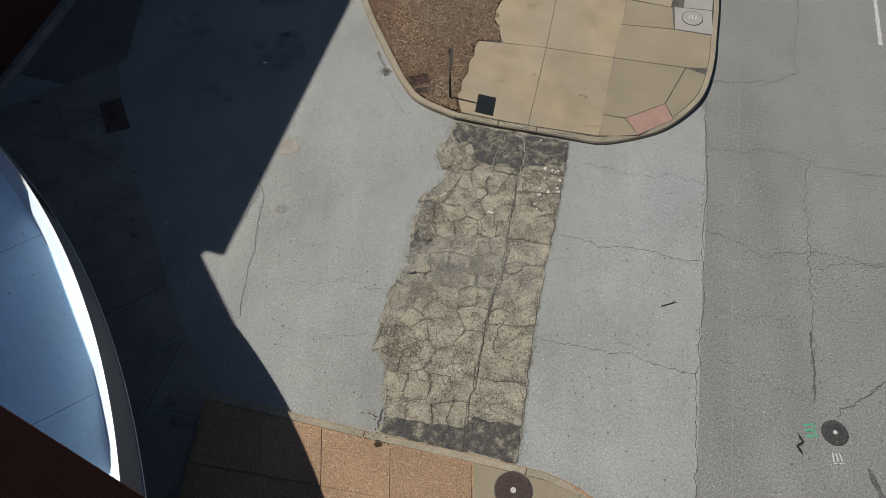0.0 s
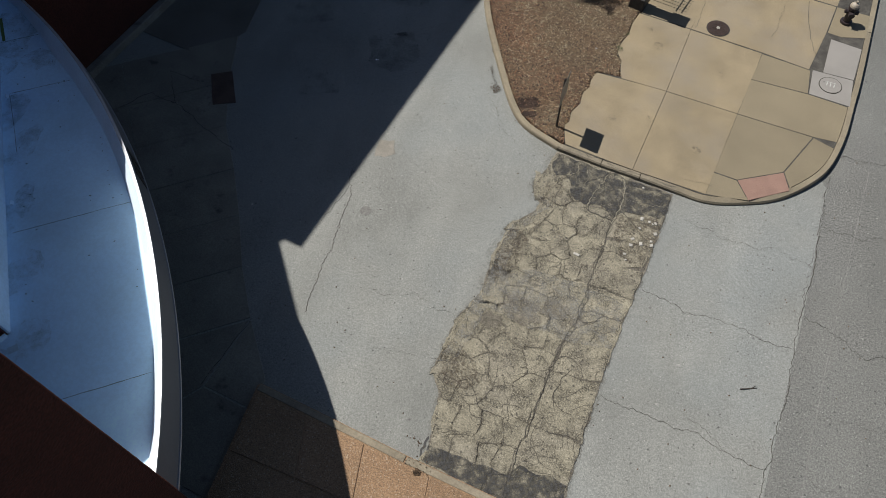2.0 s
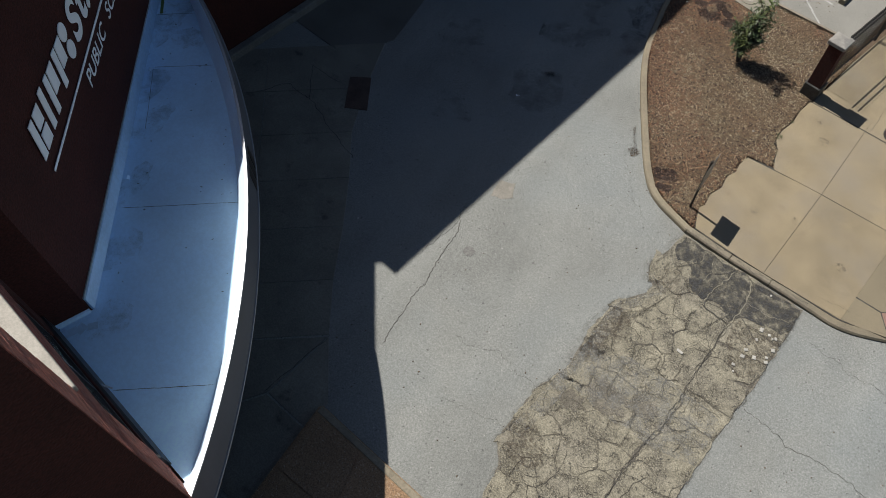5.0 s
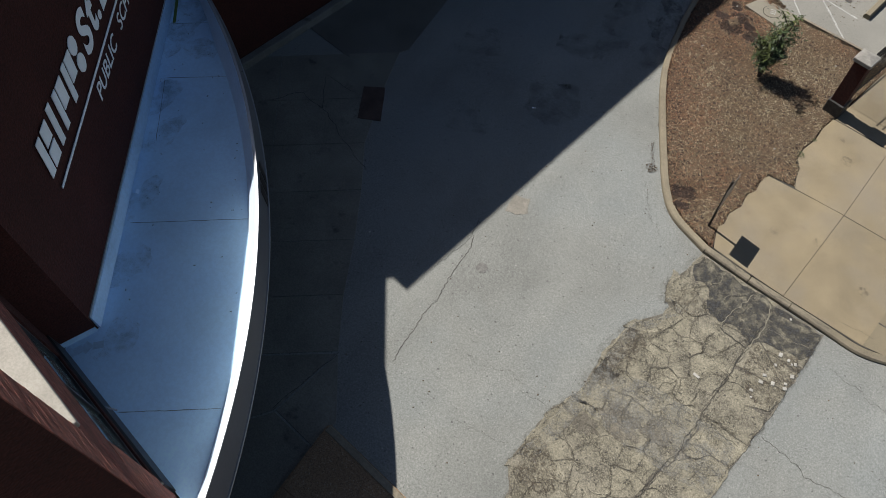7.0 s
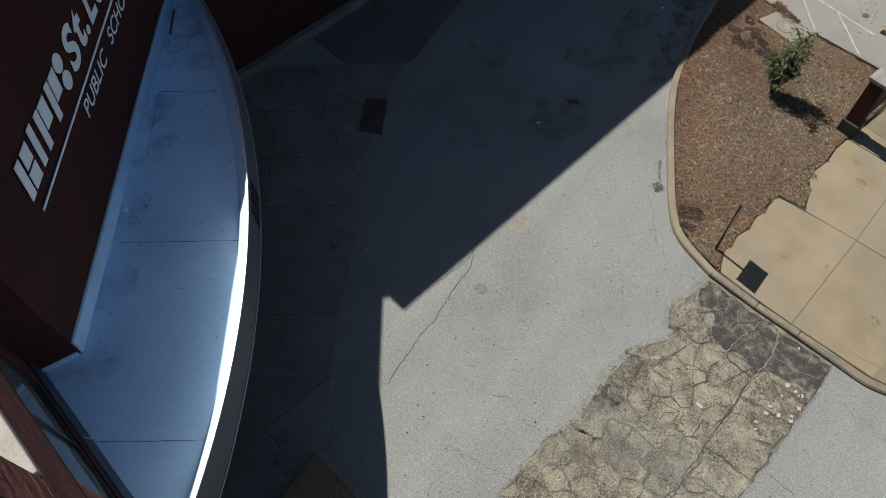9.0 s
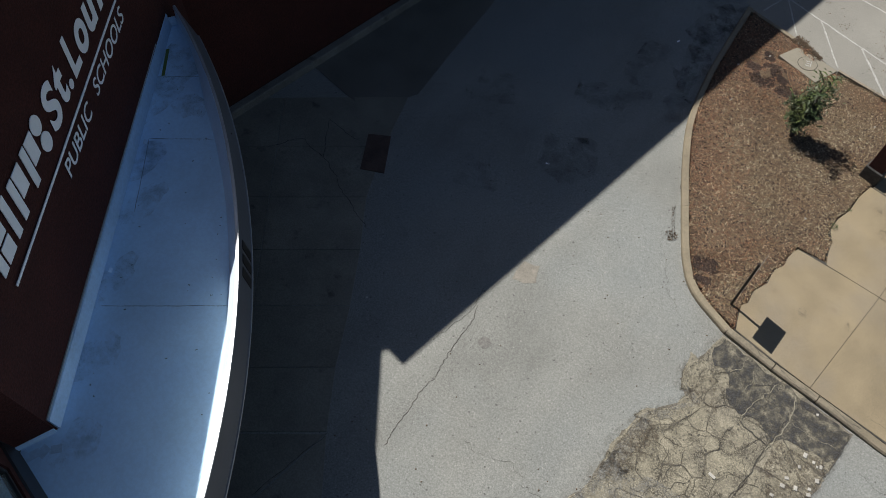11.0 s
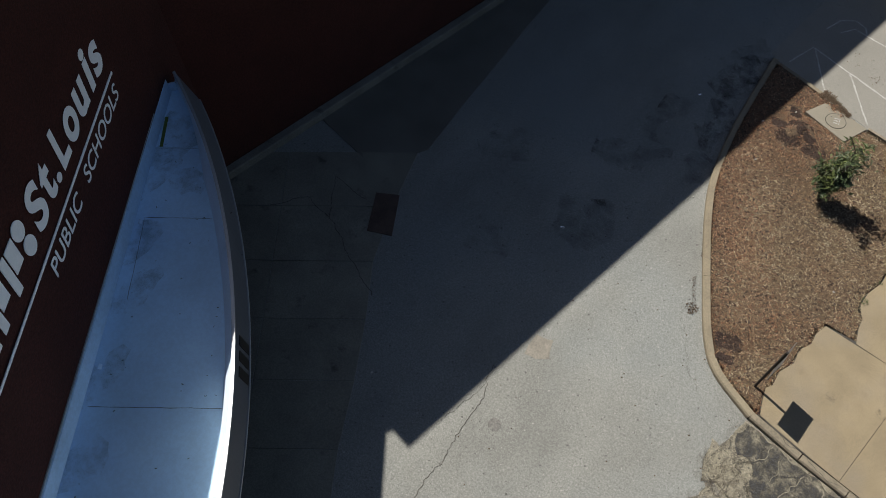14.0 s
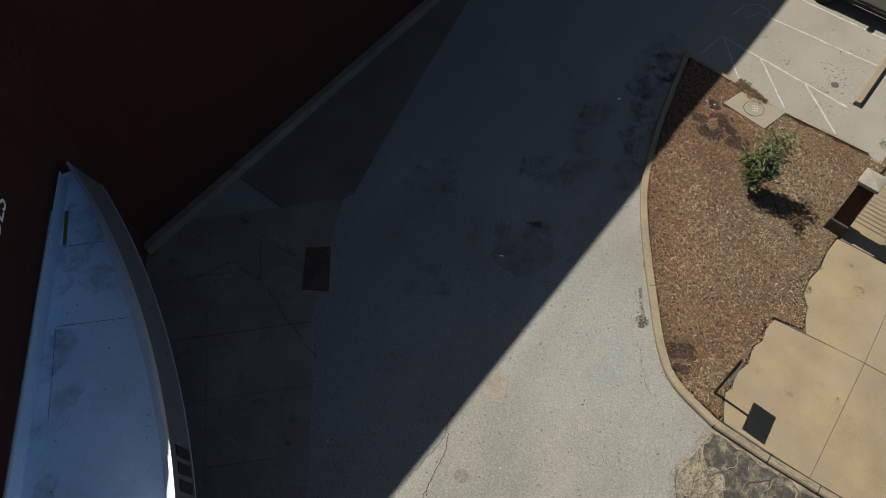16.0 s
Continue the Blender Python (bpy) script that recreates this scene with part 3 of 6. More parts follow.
for cell in cells:         # dirt gathered along the joints
    ring = ragged(cell)
    i, step = rng.randrange(len(ring)), len(ring)
    line = [Vector(ring[(i + j) % step]) for j in range(int(step * rng.uniform(0.3, 0.7)))]
    if len(line) > 3:
        part("joint_dirt", ribbon(bmesh.new(), line, rng.uniform(0.03, 0.1), 0.0262, 0.03, cell[0][0] * 7, step=0.1), M_GRIME, strip)
        part("joint_crack", ribbon(bmesh.new(), line[1:-1], rng.uniform(0.004, 0.011), 0.0266, 0.02, cell[0][1] * 5, step=0.04), M_FISSURE, strip)


def blot(name, pts, z, material, parent, step=0.08, shake=0.07, label=""):
    """A flat stain with a ragged outline."""
    ring = []
    for a, b in zip(pts, pts[1:] + pts[:1]):
        a, b = Vector(a), Vector(b)
        k = max(1, int((b - a).length / step))
        for i in range(k):
            p = a.lerp(b, i / k)
            v = noise.noise_vector(Vector((p.x * 4, p.y * 4, z * 100))) * shake
            ring.append((p.x + v.x, p.y + v.y))
    bm = bmesh.new()
    bm.faces.new([bm.verts.new((x, y, z)) for x, y in ring])
    bmesh.ops.triangulate(bm, faces=bm.faces)
    return part(name, bm, material, parent, label)


blot("tar_coat", [(-0.42, 0.5), (-0.36, 0.8), (0.5, 0.64), (1.3, 0.53), (1.95, 0.44), (1.96, 0.1), (1.86, -0.26), (1.5, -0.23), (1.18, -0.24), (1.07, -0.39), (0.92, -0.45), (0.59, -0.22),
                  (0.39, -0.32), (0.15, -0.24), (0.05, 0.05), (-0.09, 0.26), (-0.3, 0.22)],
     0.029, M_TARFILM, strip, shake=0.1, label="black tar coat worn through in places")
blot("tar_coat", [(-1.1, -5.76), (-0.5, -5.82), (0.2, -5.85), (0.42, -5.66), (1.18, -5.74), (1.1, -6.38), (0.2, -6.25), (-1.14, -6.04)], 0.029, M_TARFILM, strip)
for pts, w in (([(0.99, 0.52), (1.07, 0.25), (1.09, -0.22), (0.98, -0.55), (0.96, -0.85)], 0.022), ([(0.66, 0.54), (0.58, 0.25), (0.51, -0.02), (0.48, -0.37)], 0.016), ([(0.11, 0.7), (0.06, 0.45), (-0.03, 0.26)], 0.012),
               ([(0.3, 0.55), (0.33, 0.3), (0.28, 0.05)], 0.008), ([(1.1, 0.05), (1.45, 0.0), (1.9, 0.03)], 0.009)):
    part("pale_crack", ribbon(bmesh.new(), pts, w, 0.0305, 0.06, pts[0][0], step=0.03), M_PATCH, strip)
for pts, w in (([(1.12, -0.3), (1.33, -0.44), (1.55, -0.61)], 0.016), ([(0.43, -0.43), (0.68, -0.46), (0.95, -0.57)], 0.02), ([(0.48, -0.2), (0.46, -0.32), (0.5, -0.45)], 0.014),
               ([(x - 0.016, y) for y, x in SEAM[:11]], 0.01), ([(x + 0.022, y) for y, x in SEAM[2:9]], 0.006)):
    part("joint_crack", ribbon(bmesh.new(), pts, w, 0.0308, 0.05, pts[0][1], step=0.03), M_CRACK, strip)
blot("strip_dirt", [(x * 0.99 + 0.003, y * 0.99 - 0.02) for x, y in STRIP], 0.0258, M_MOTTLE, strip, shake=0.03)
for pts in ([(0.98, -0.4), (1.9, -0.22), (1.84, -0.7), (1.72, -1.5), (1.3, -1.35), (1.0, -0.9)], [(-0.9, -1.3), (-0.55, -1.2), (-0.5, -1.9), (-0.62, -2.4), (-1.02, -2.4), (-1.02, -1.8)],
            [(-1.4, -4.2), (-1.3, -3.8), (-0.9, -4.0), (-0.6, -4.5), (-0.95, -4.8), (-1.35, -4.6)], [(-0.35, 0.1), (-0.1, 0.0), (0.1, -0.6), (-0.4, -0.6), (-0.6, -0.2)]):
    blot("brown_dirt", pts, 0.0284, M_BROWNDIRT, strip, shake=0.12)
part("edge_dirt", ribbon(bmesh.new(), STRIP[:12], 0.26, 0.0252, 0.05, 4.0), M_EDGE, driveway)
part("edge_dirt", ribbon(bmesh.new(), STRIP[12:], 0.12, 0.0252, 0.03, 6.0), M_EDGE, driveway)
blot("dust_haze", [(-1.0, -2.2), (-0.2, -2.05), (0.7, -2.1), (1.5, -2.3), (1.45, -3.2), (0.6, -3.3), (-0.3, -3.2), (-1.1, -3.0)], 0.0275, M_DUST, strip)
for pts in ([(-0.6, -0.3), (-0.35, -0.6), (-0.95, -1.3), (-1.02, -2.6), (-1.4, -4.3), (-1.1, -4.3), (-0.75, -2.6), (-0.7, -1.3), (-0.2, -0.5)],):
    blot("dust_haze", pts, 0.0272, M_DUST, strip)
for k in range(150):      # hairline cracks over the stones
    p = Vector((rng.uniform(-1.2, 1.6), rng.uniform(-6.0, 0.5)))
    if not inside(p, STRIP):
        continue
    a = rng.uniform(0, math.tau)
    line = [p]
    for j in range(rng.randint(3, 7)):
        a += rng.uniform(-0.8, 0.8)
        line.append(line[-1] + Vector((math.cos(a), math.sin(a))) * rng.uniform(0.08, 0.2))
    line = [q for q in line if inside(q, STRIP)]
    if len(line) > 2:
        part("hairline_crack", ribbon(bmesh.new(), line, rng.choice((0.004, 0.006, 0.009)), 0.0268, 0.04, k * 1.3, step=0.03), M_FISSURE, strip)
for cx, cy, r in ((-0.25, -2.95, 0.42), (0.35, -2.75, 0.3), (-0.75, -3.3, 0.25), (0.75, -2.9, 0.14)):
    ring = []
    for k in range(40):
        a = k / 40 * math.tau
        d = r * (0.75 + 0.55 * noise.noise(Vector((math.cos(a) * 1.6 + cx, math.sin(a) * 1.6 + cy, 2.0))) + 0.25 * noise.noise(Vector((math.cos(a) * 5, math.sin(a) * 5, cx))))
        ring.append((cx + d * 1.15 * math.cos(a), cy + d * 0.8 * math.sin(a)))
    bm = bmesh.new()
    prism(bm, ring, 0.005, 0.0245)
    part("skim_patch", bm, M_SKIM, strip)
SETTS = ((1.67, -0.36), (1.52, -0.33), (1.82, -0.61), (1.79, -0.89), (1.77, -0.8), (1.42, -0.84), (1.41, -0.99), (1.59, -0.91), (1.33, -1.22), (1.51, -0.56), (1.37, -1.34), (1.79, -0.37), (1.43, 0.42), (1.74, -0.4))
for k, (x, y) in enumerate(SETTS):      # white stones set in the corner of the strip
    w = rng.uniform(0.045, 0.075) if k < 9 else rng.uniform(0.025, 0.045)
    bm = bmesh.new()
    block(bm, pose(x, y, 0.025, rng.uniform(-4, 4), rng.uniform(-4, 4), rng.uniform(0, 25)), w, w * rng.uniform(0.7, 1.5), 0.022, 0.006)
    part("white_stone", bm, M_WHITESTONE, strip)
bm = bmesh.new()
block(bm, pose(0.46, -1.49, 0.03, 0, 0, -12), 0.12, 0.05, 0.012, 0.003)
part("white_chip", bm, M_WHITESTONE, strip)

# ---- island with kerb, sidewalk and planting bed ----
KERB_A = smooth_line([(-3.49, 8.8), (-3.42, 7.4), (-3.32, 6.2), (-3.12, 5.0), (-2.75, 3.97), (-2.1, 2.6), (-1.63, 1.72), (-1.2, 1.24), (-0.43, 0.87)], 41)
KERB_B = [(-0.43, 0.87), (0.49, 0.69), (1.3, 0.58), (2.05, 0.47)]
KERB_C = smooth_line([(2.05, 0.47), (2.63, 0.40), (3.23, 0.53), (3.95, 0.83), (4.52, 1.32), (4.95, 1.92), (5.24, 2.82), (5.43, 3.92), (5.61, 5.09), (6.1, 9.0), (7.2, 18.0)], 51)
bm = bmesh.new()
prism(bm, KERB_A + KERB_B[1:-1] + KERB_C + [(2.9, 18), (0.95, 7.6), (-1.08, 7.97), (-2.13, 8.34), (-2.73, 8.55)], -0.1, 0.012)
island = tagged(link_mesh("pavement", bm, M_MULCH), "raised kerbed street corner with tan concrete paving", "pavement", kind="structure")


def kerb(line, step, parent, material, width=0.13, top=UP):
    """Kerb stones laid end to end, outer edge on the line and the stone to its left."""
    inner = offset_line(line, width)
    for i in range(0, len(line) - 1, step):
        j = min(i + step, len(line) - 1)
        bm = bmesh.new()
        rows = []
        for k in range(i, j + 1):
            o, q = Vector(line[k]), Vector(inner[k])
            if k == i:
                o, q = o.lerp(Vector(line[k + 1]), 0.02), q.lerp(Vector(inner[k + 1]), 0.02)
            low = 0.05 * max(0.0, 1 - ((o.x - 3.2) / 1.5) ** 2) if o.y < 1.6 and o.x > 1.7 else 0.0     # dropped at the ramp
            wob = 0.006 * noise.noise(Vector((o.x * 2, o.y * 2, 5)))
            rows.append([bm.verts.new((*p, z)) for p, z in ((o, -0.05), (o, top - 0.03 + wob - low), (o.lerp(q, 0.16), top + wob - low * 0.85), (q.lerp(o, 0.06), top + wob), (q, top - 0.01), (q, -0.05))])
        for ra, rb in zip(rows, rows[1:]):
            for a in range(5):
                bm.faces.new((ra[a], ra[a + 1], rb[a + 1], rb[a]))
        bm.faces.new(rows[0])
        bm.faces.new(rows[-1])
        part("kerb_stone", bm, material, parent)


kerb(KERB_A, 8, island, M_KERB)
kerb(KERB_B, 1, island, M_KERB_OLD)
kerb(KERB_C, 6, island, M_KERB)
INNER_C = offset_line(KERB_C, 0.137)
in_c = lambda y0, y1: [p for p in INNER_C if y0 < p[1] < y1 and p[0] > 3.3]
TAN = [
    [(-0.29, 1.0), (0.52, 0.84), (1.14, 0.735), (1.5, 3.07), (1.0, 3.12), (-0.05, 3.2), (-0.13, 2.95), (-0.12, 2.72), (-0.24, 2.5), (-0.22, 2.2), (-0.36, 1.9), (-0.34, 1.62), (-0.42, 1.5), (-0.35, 1.2)],
    [(1.14, 0.735), (2.08, 0.615), (2.62, 0.55), (3.03, 2.86), (1.5, 3.07)],
    [(0.5, 3.166), (1.5, 3.07), (1.77, 5.15), (0.55, 5.37), (0.45, 5.0), (0.42, 4.6), (0.3, 4.25), (0.28, 3.95), (0.4, 3.7), (0.43, 3.45)],
    [(1.5, 3.07), (3.03, 2.86), (3.4, 4.84), (1.77, 5.15)],
    [(0.6, 5.38), (1.77, 5.17), (2.2, 7.4), (2.6, 9.5), (3.6, 14), (2.4, 14), (1.62, 9.2), (0.98, 7.0)],
    [(1.77, 5.17), (3.4, 4.86), (4.42, 4.62), (4.76, 5.95), (4.95, 6.9), (2.15, 7.4)],
    [(2.2, 7.42), (4.97, 6.92), (5.45, 9.4), (6.0, 14), (3.6, 14), (2.6, 9.5)],
]
DARK = [
    [(3.22, 3.96), (4.43, 3.88), (4.45, 4.6), (3.4, 4.82)],
    [(3.03, 2.86), (4.6, 2.66)] + [p for p in in_c(2.6, 3.75)] + [(4.44, 3.86), (3.22, 3.95)],
    [(3.03, 2.85), (2.72, 1.16), (3.18, 1.09), (4.05, 1.55), (4.58, 2.65)],
    [(4.6, 2.64), (4.07, 1.55), (4.21, 1.14)] + in_c(1.2, 2.6),
    [(2.71, 1.14), (2.62, 0.56), (2.9, 0.57), (3.43, 0.64), (3.18, 1.07)],
    [(4.78, 5.95), (5.08, 5.88), (5.62, 6.0), (5.7, 6.8), (4.97, 6.9)],
]
GREY = [[(4.45, 3.88), (5.3, 3.74), (5.36, 4.55), (4.5, 4.63)], [(4.72, 4.62), (5.37, 4.57), (5.53, 5.6), (4.86, 5.75)]]
PAVE = [(-0.3, 0.98), (-0.36, 1.2), (-0.42, 1.5), (-0.34, 1.62), (-0.36, 1.9), (-0.22, 2.2), (-0.24, 2.5), (-0.12, 2.72), (-0.13, 2.95), (-0.05, 3.2),
        (0.5, 3.22), (0.42, 3.45), (0.4, 3.7), (0.28, 3.95), (0.3, 4.25), (0.42, 4.6), (0.45, 5.0), (0.6, 5.38), (0.98, 7.0), (1.62, 9.2), (2.4, 14.0)]
bm = bmesh.new()
prism(bm, PAVE + [p for p in INNER_C if p[1] < 14.0][::-1] + [(1.3, 0.72), (0.49, 0.83)], 0.0, UP - 0.008)
part("bedding", bm, M_CRACK, island)
pieces("slab", TAN, 0.0, UP, M_WALK, island, gap=0.005, rim=0.004)
pieces("slab", DARK, 0.0, UP - 0.003, M_WALK_DARK, island, gap=0.003, rim=0.004)
pieces("slab", GREY, 0.0, UP, M_WALK_GREY, island, gap=0.002, rim=0.004)
for pts, w in (([(4.32, 6.94), (4.39, 5.81), (4.56, 5.12)], 0.012), ([(3.8, 6.58), (3.56, 5.42)], 0.006), ([(2.13, 7.2), (1.84, 5.23)], 0.008), ([(0.33, 0.79), (0.51, 0.84), (0.63, 0.74), (0.99, 0.68), (1.43, 0.64), (1.77, 0.6), (2.07, 0.55)], 0.007),
               ([(-0.33, 1.0), (-0.05, 0.92), (0.33, 0.79)], 0.01), ([(2.11, 0.82), (2.43, 0.8), (2.74, 0.82)], 0.004)):
    part("crack", ribbon(bmesh.new(), pts, w, UP + 0.003, 0.06, pts[0][0], step=0.03), M_CRACK, island)
for x, y, r in ((1.13, 4.43, 0.13), (0.88, 4.89, 0.08), (1.3, 2.2, 0.1), (2.3, 1.6, 0.12), (2.6, 3.9, 0.1), (0.5, 2.0, 0.09)):
    blot("walk_stain", [(x + r * math.cos(a * 0.785), y + r * math.sin(a * 0.785)) for a in range(8)], UP + 0.0035, M_STAIN, island, shake=r * 0.6)
PAD = [(3.19, 1.08), (3.44, 0.64), (4.2, 1.11), (4.06, 1.54)]
pieces("tactile_pad", [PAD], 0.0, UP, M_TACTILE, island, gap=0.004)
bm = bmesh.new()
a, b, c, d = (Vector(p) for p in PAD)
for i in range(9):
    for j in range(17):
        u, v = (i + 0.5) / 9, (j + 0.5) / 17
        p = a.lerp(b, u).lerp(d.lerp(c, u), v)
        bmesh.ops.create_cone(bm, cap_ends=True, segments=6, radius1=0.012, radius2=0.006, depth=0.005, matrix=pose(p.x, p.y, UP + 0.0025))
tagged(part("pad_domes", bm, M_TACTILE, island, "small raised domes of the red pad"), kind="stuff")


# ---- planting bed ----
BED = offset_line(KERB_A, 0.125)[1:] + [(-0.3, 1.0), (-0.36, 1.2), (-0.42, 1.5), (-0.34, 1.62), (-0.36, 1.9), (-0.22, 2.2), (-0.24, 2.5), (-0.12, 2.72), (-0.13, 2.95), (-0.05, 3.22),
                                        (0.5, 3.24), (0.42, 3.45), (0.4, 3.7), (0.27, 3.95), (0.29, 4.25), (0.41, 4.6), (0.44, 5.0), (0.55, 5.38), (1.0, 7.1), (1.0, 7.55),
                                        (-1.06, 7.95), (-2.1, 8.32), (-2.7, 8.5), (-3.3, 8.7)]


def bed_z(x, y):
    q = Vector((x * 1.3, y * 1.3, 0.5))
    z = UP - 0.005 + 0.035 * noise.noise(q) + 0.02 * noise.noise(q * 3.3) + 0.012 * noise.noise(q * 9)
    for hx, hy, r, dz in ((-2.2, 7.15, 0.25, 0.05), (-2.25, 6.84, 0.2, -0.06), (-1.8, 6.8, 0.2, -0.06), (-1.28, 1.9, 0.17, -0.055), (-1.2, 5.6, 0.3, 0.03), (-2.6, 7.2, 0.22, -0.06), (-2.3, 7.6, 0.2, -0.05),
                           (-1.4, 6.65, 0.15, -0.05), (-1.75, 8.2, 0.25, 0.06)):
        z += dz * math.exp(-((x - hx) ** 2 + (y - hy) ** 2) / r ** 2)
    return z


bm = bmesh.new()
GS = 0.075
grid = {}
for i in range(62):
    for j in range(106):
        x, y = -3.5 + i * GS, 0.85 + j * GS
        if inside((x, y), BED):
            grid[i, j] = bm.verts.new((x, y, bed_z(x, y)))
for (i, j), v in grid.items():
    q = [grid.get(k) for k in ((i, j), (i + 1, j), (i + 1, j + 1), (i, j + 1))]
    if all(q):
        bm.faces.new(q)
part("mulch_bed", bm, M_MULCH, island, "brown wood mulch covering the bed", smooth=True)
rng = random.Random(11)
vs, fs, rusty = [], [], []
count = 0
MULCH_PITS = ((-2.3, 6.82, 0.22), (-1.72, 6.78, 0.2), (-2.62, 7.1, 0.14), (-2.2, 7.22, 0.2), (-2.45, 7.6, 0.12), (-1.28, 1.9, 0.19), (-1.95, 7.05, 0.1), (-1.2, 1.55, 0.12))
while count < 70000:
    x, y = rng.uniform(-3.5, 1.0), rng.uniform(0.9, 8.7)
    if not inside((x, y), BED):
        continue
    count += 1
    if any((x - a) ** 2 + (y - b) ** 2 < (r * (1 + 0.8 * noise.noise(Vector((x * 5, y * 5, 2))))) ** 2 for a, b, r in MULCH_PITS) and rng.random() < 0.88:
        continue
    if rng.random() < 0.45 * (0.5 + noise.noise(Vector((x * 0.9, y * 0.9, 7)))):
        continue
    L, w, h = rng.uniform(0.007, 0.024) * (1.8 if count % 5 == 0 else 1.0), rng.uniform(0.002, 0.005), rng.uniform(0.002, 0.006)
    m = pose(x, y, bed_z(x, y) + rng.uniform(0.002, 0.014), rng.uniform(-25, 25), rng.uniform(-25, 25), rng.uniform(0, 180))
    n = len(vs)
    vs += [tuple(m @ Vector(p)) for p in ((-L, -w, 0), (L, -w * 0.5, 0), (L * 0.9, w, 0), (-L, w * 0.7, 0), (0, 0, h))]
    fs += [(n, n + 1, n + 4), (n + 1, n + 2, n + 4), (n + 2, n + 3, n + 4), (n + 3, n, n + 4)]
    kerb_gap = min(math.hypot(x - k[0], y - k[1]) for k in KERB_A[::2])
    red = 0.85 - 0.5 * kerb_gap + 0.8 * noise.noise(Vector((x * 0.8, y * 0.8, 3))) + max(0, 0.5 * (y - 6.2)) + max(0, 0.8 * (x + 0.6))
    rusty += [int(rng.random() < min(0.95, max(0.06, red)))] * 4
# Dark clods: thick in the pits, sparse over the rest of the bed.
dv, df = [], []
for k in range(7400):
    if k < 3400:
        a, b, r = MULCH_PITS[k % len(MULCH_PITS)]
        ang, d = rng.uniform(0, math.tau), r * math.sqrt(rng.random()) * 1.15
        x, y = a + d * math.cos(ang) * 1.15, b + d * math.sin(ang) * 0.85
        if noise.noise(Vector((x * 4.5, y * 4.5, 5))) < -0.12 - 0.4 * (1 - d / r):
            continue
    else:
        x, y = rng.uniform(-3.4, 1.0), rng.uniform(1.0, 8.5)
    if not inside((x, y), BED) or (x > -2.3 and y > 7.4):
        continue
    w = rng.uniform(0.008, 0.024)
    m = pose(x, y, bed_z(x, y) + 0.006, rng.uniform(-20, 20), rng.uniform(-20, 20), rng.uniform(0, 180))
    n = len(dv)
    dv += [tuple(m @ Vector(p)) for p in ((-w * 1.5, -w * 0.5, 0), (w, -w * 0.6, 0), (w * 1.4, w * 0.5, 0), (-w, w * 0.7, 0), (0, 0, w * rng.uniform(0.4, 0.9)))]
    df += [(n, n + 1, n + 4), (n + 1, n + 2, n + 4), (n + 2, n + 3, n + 4), (n + 3, n, n + 4)]
me = bpy.data.meshes.new("fresh_mulch")
me.from_pydata(dv, [], df)
me.materials.append(M_DARKMULCH)
tagged(new("fresh_mulch", me), "dark clods of mulch, thick in the pits", "mulch", kind="stuff")
me = bpy.data.meshes.new("mulch_chips")
me.from_pydata(vs, [], fs)
me.materials.append(M_CHIPS)
me.materials.append(M_CHIPS_RED)
me.polygons.foreach_set("material_index", rusty)
tagged(new("mulch_chips", me), "loose brown and bleached wood mulch chips", "mulch", kind="stuff")

# ---- lower sidewalk ----
KERB_D = [(-4.15, -5.6), (-2.96, -5.79), (-1.37, -6.05), (0.25, -6.28), (1.3, -6.45)] + smooth_line([(1.6, -6.5), (2.18, -6.73), (2.75, -7.2), (3.15, -8.0), (3.35, -9.5), (3.5, -14)], 16)
KERB_D = KERB_D[::-1]
bm = bmesh.new()
prism(bm, KERB_D + [(-4.2, -5.65), (-4.2, -14)], -0.1, UP - 0.014)
lower = tagged(link_mesh("sidewalk", bm, M_BROWN), "raised sidewalk of brown exposed aggregate slabs", "sidewalk", kind="structure")
kerb([(x, y) for x, y in KERB_D], 2, lower, M_KERB_OLD)
BROWN = [
    [(-4.15, -5.76), (-3.2, -5.91), (-3.0, -6.9), (-4.15, -6.8)], [(-3.18, -5.91), (-2.12, -6.08), (-1.98, -7.0), (-2.98, -6.9)],
    [(-2.1, -6.08), (-0.95, -6.26), (-0.86, -7.12), (-1.96, -7.0)], [(-0.93, -6.27), (0.39, -6.46), (0.44, -7.2), (-0.84, -7.12)],
    [(-4.15, -6.82), (-2.0, -7.02), (-1.9, -9.2), (-4.0, -9.2)], [(-1.98, -7.02), (0.44, -7.22), (0.5, -9.2), (-1.88, -9.2)],
]
pieces("slab", BROWN, 0.05, UP, M_BROWN, lower, gap=0.002, rim=0.004)
corner = [p for p in offset_line(KERB_D, 0.134) if p[0] > 0.45 and p[1] > -9.2]
pieces("bedding", [corner + [(0.45, -6.45), (0.45, -9.2)]], 0.05, UP - 0.003, M_WALK_DARK, lower, gap=0.0, tilt=0.0)
pieces("slab", [[(0.42, -6.46), (1.28, -6.6), (1.5, -7.6), (0.5, -7.6)], [(1.3, -6.61), (1.9, -6.78), (2.5, -7.3), (2.7, -7.9), (1.55, -7.6)], [(0.5, -7.62), (2.7, -7.92), (3.1, -9.2), (0.5, -9.2)]],
       0.05, UP, M_WALK_DARK, lower, tilt=0.0)

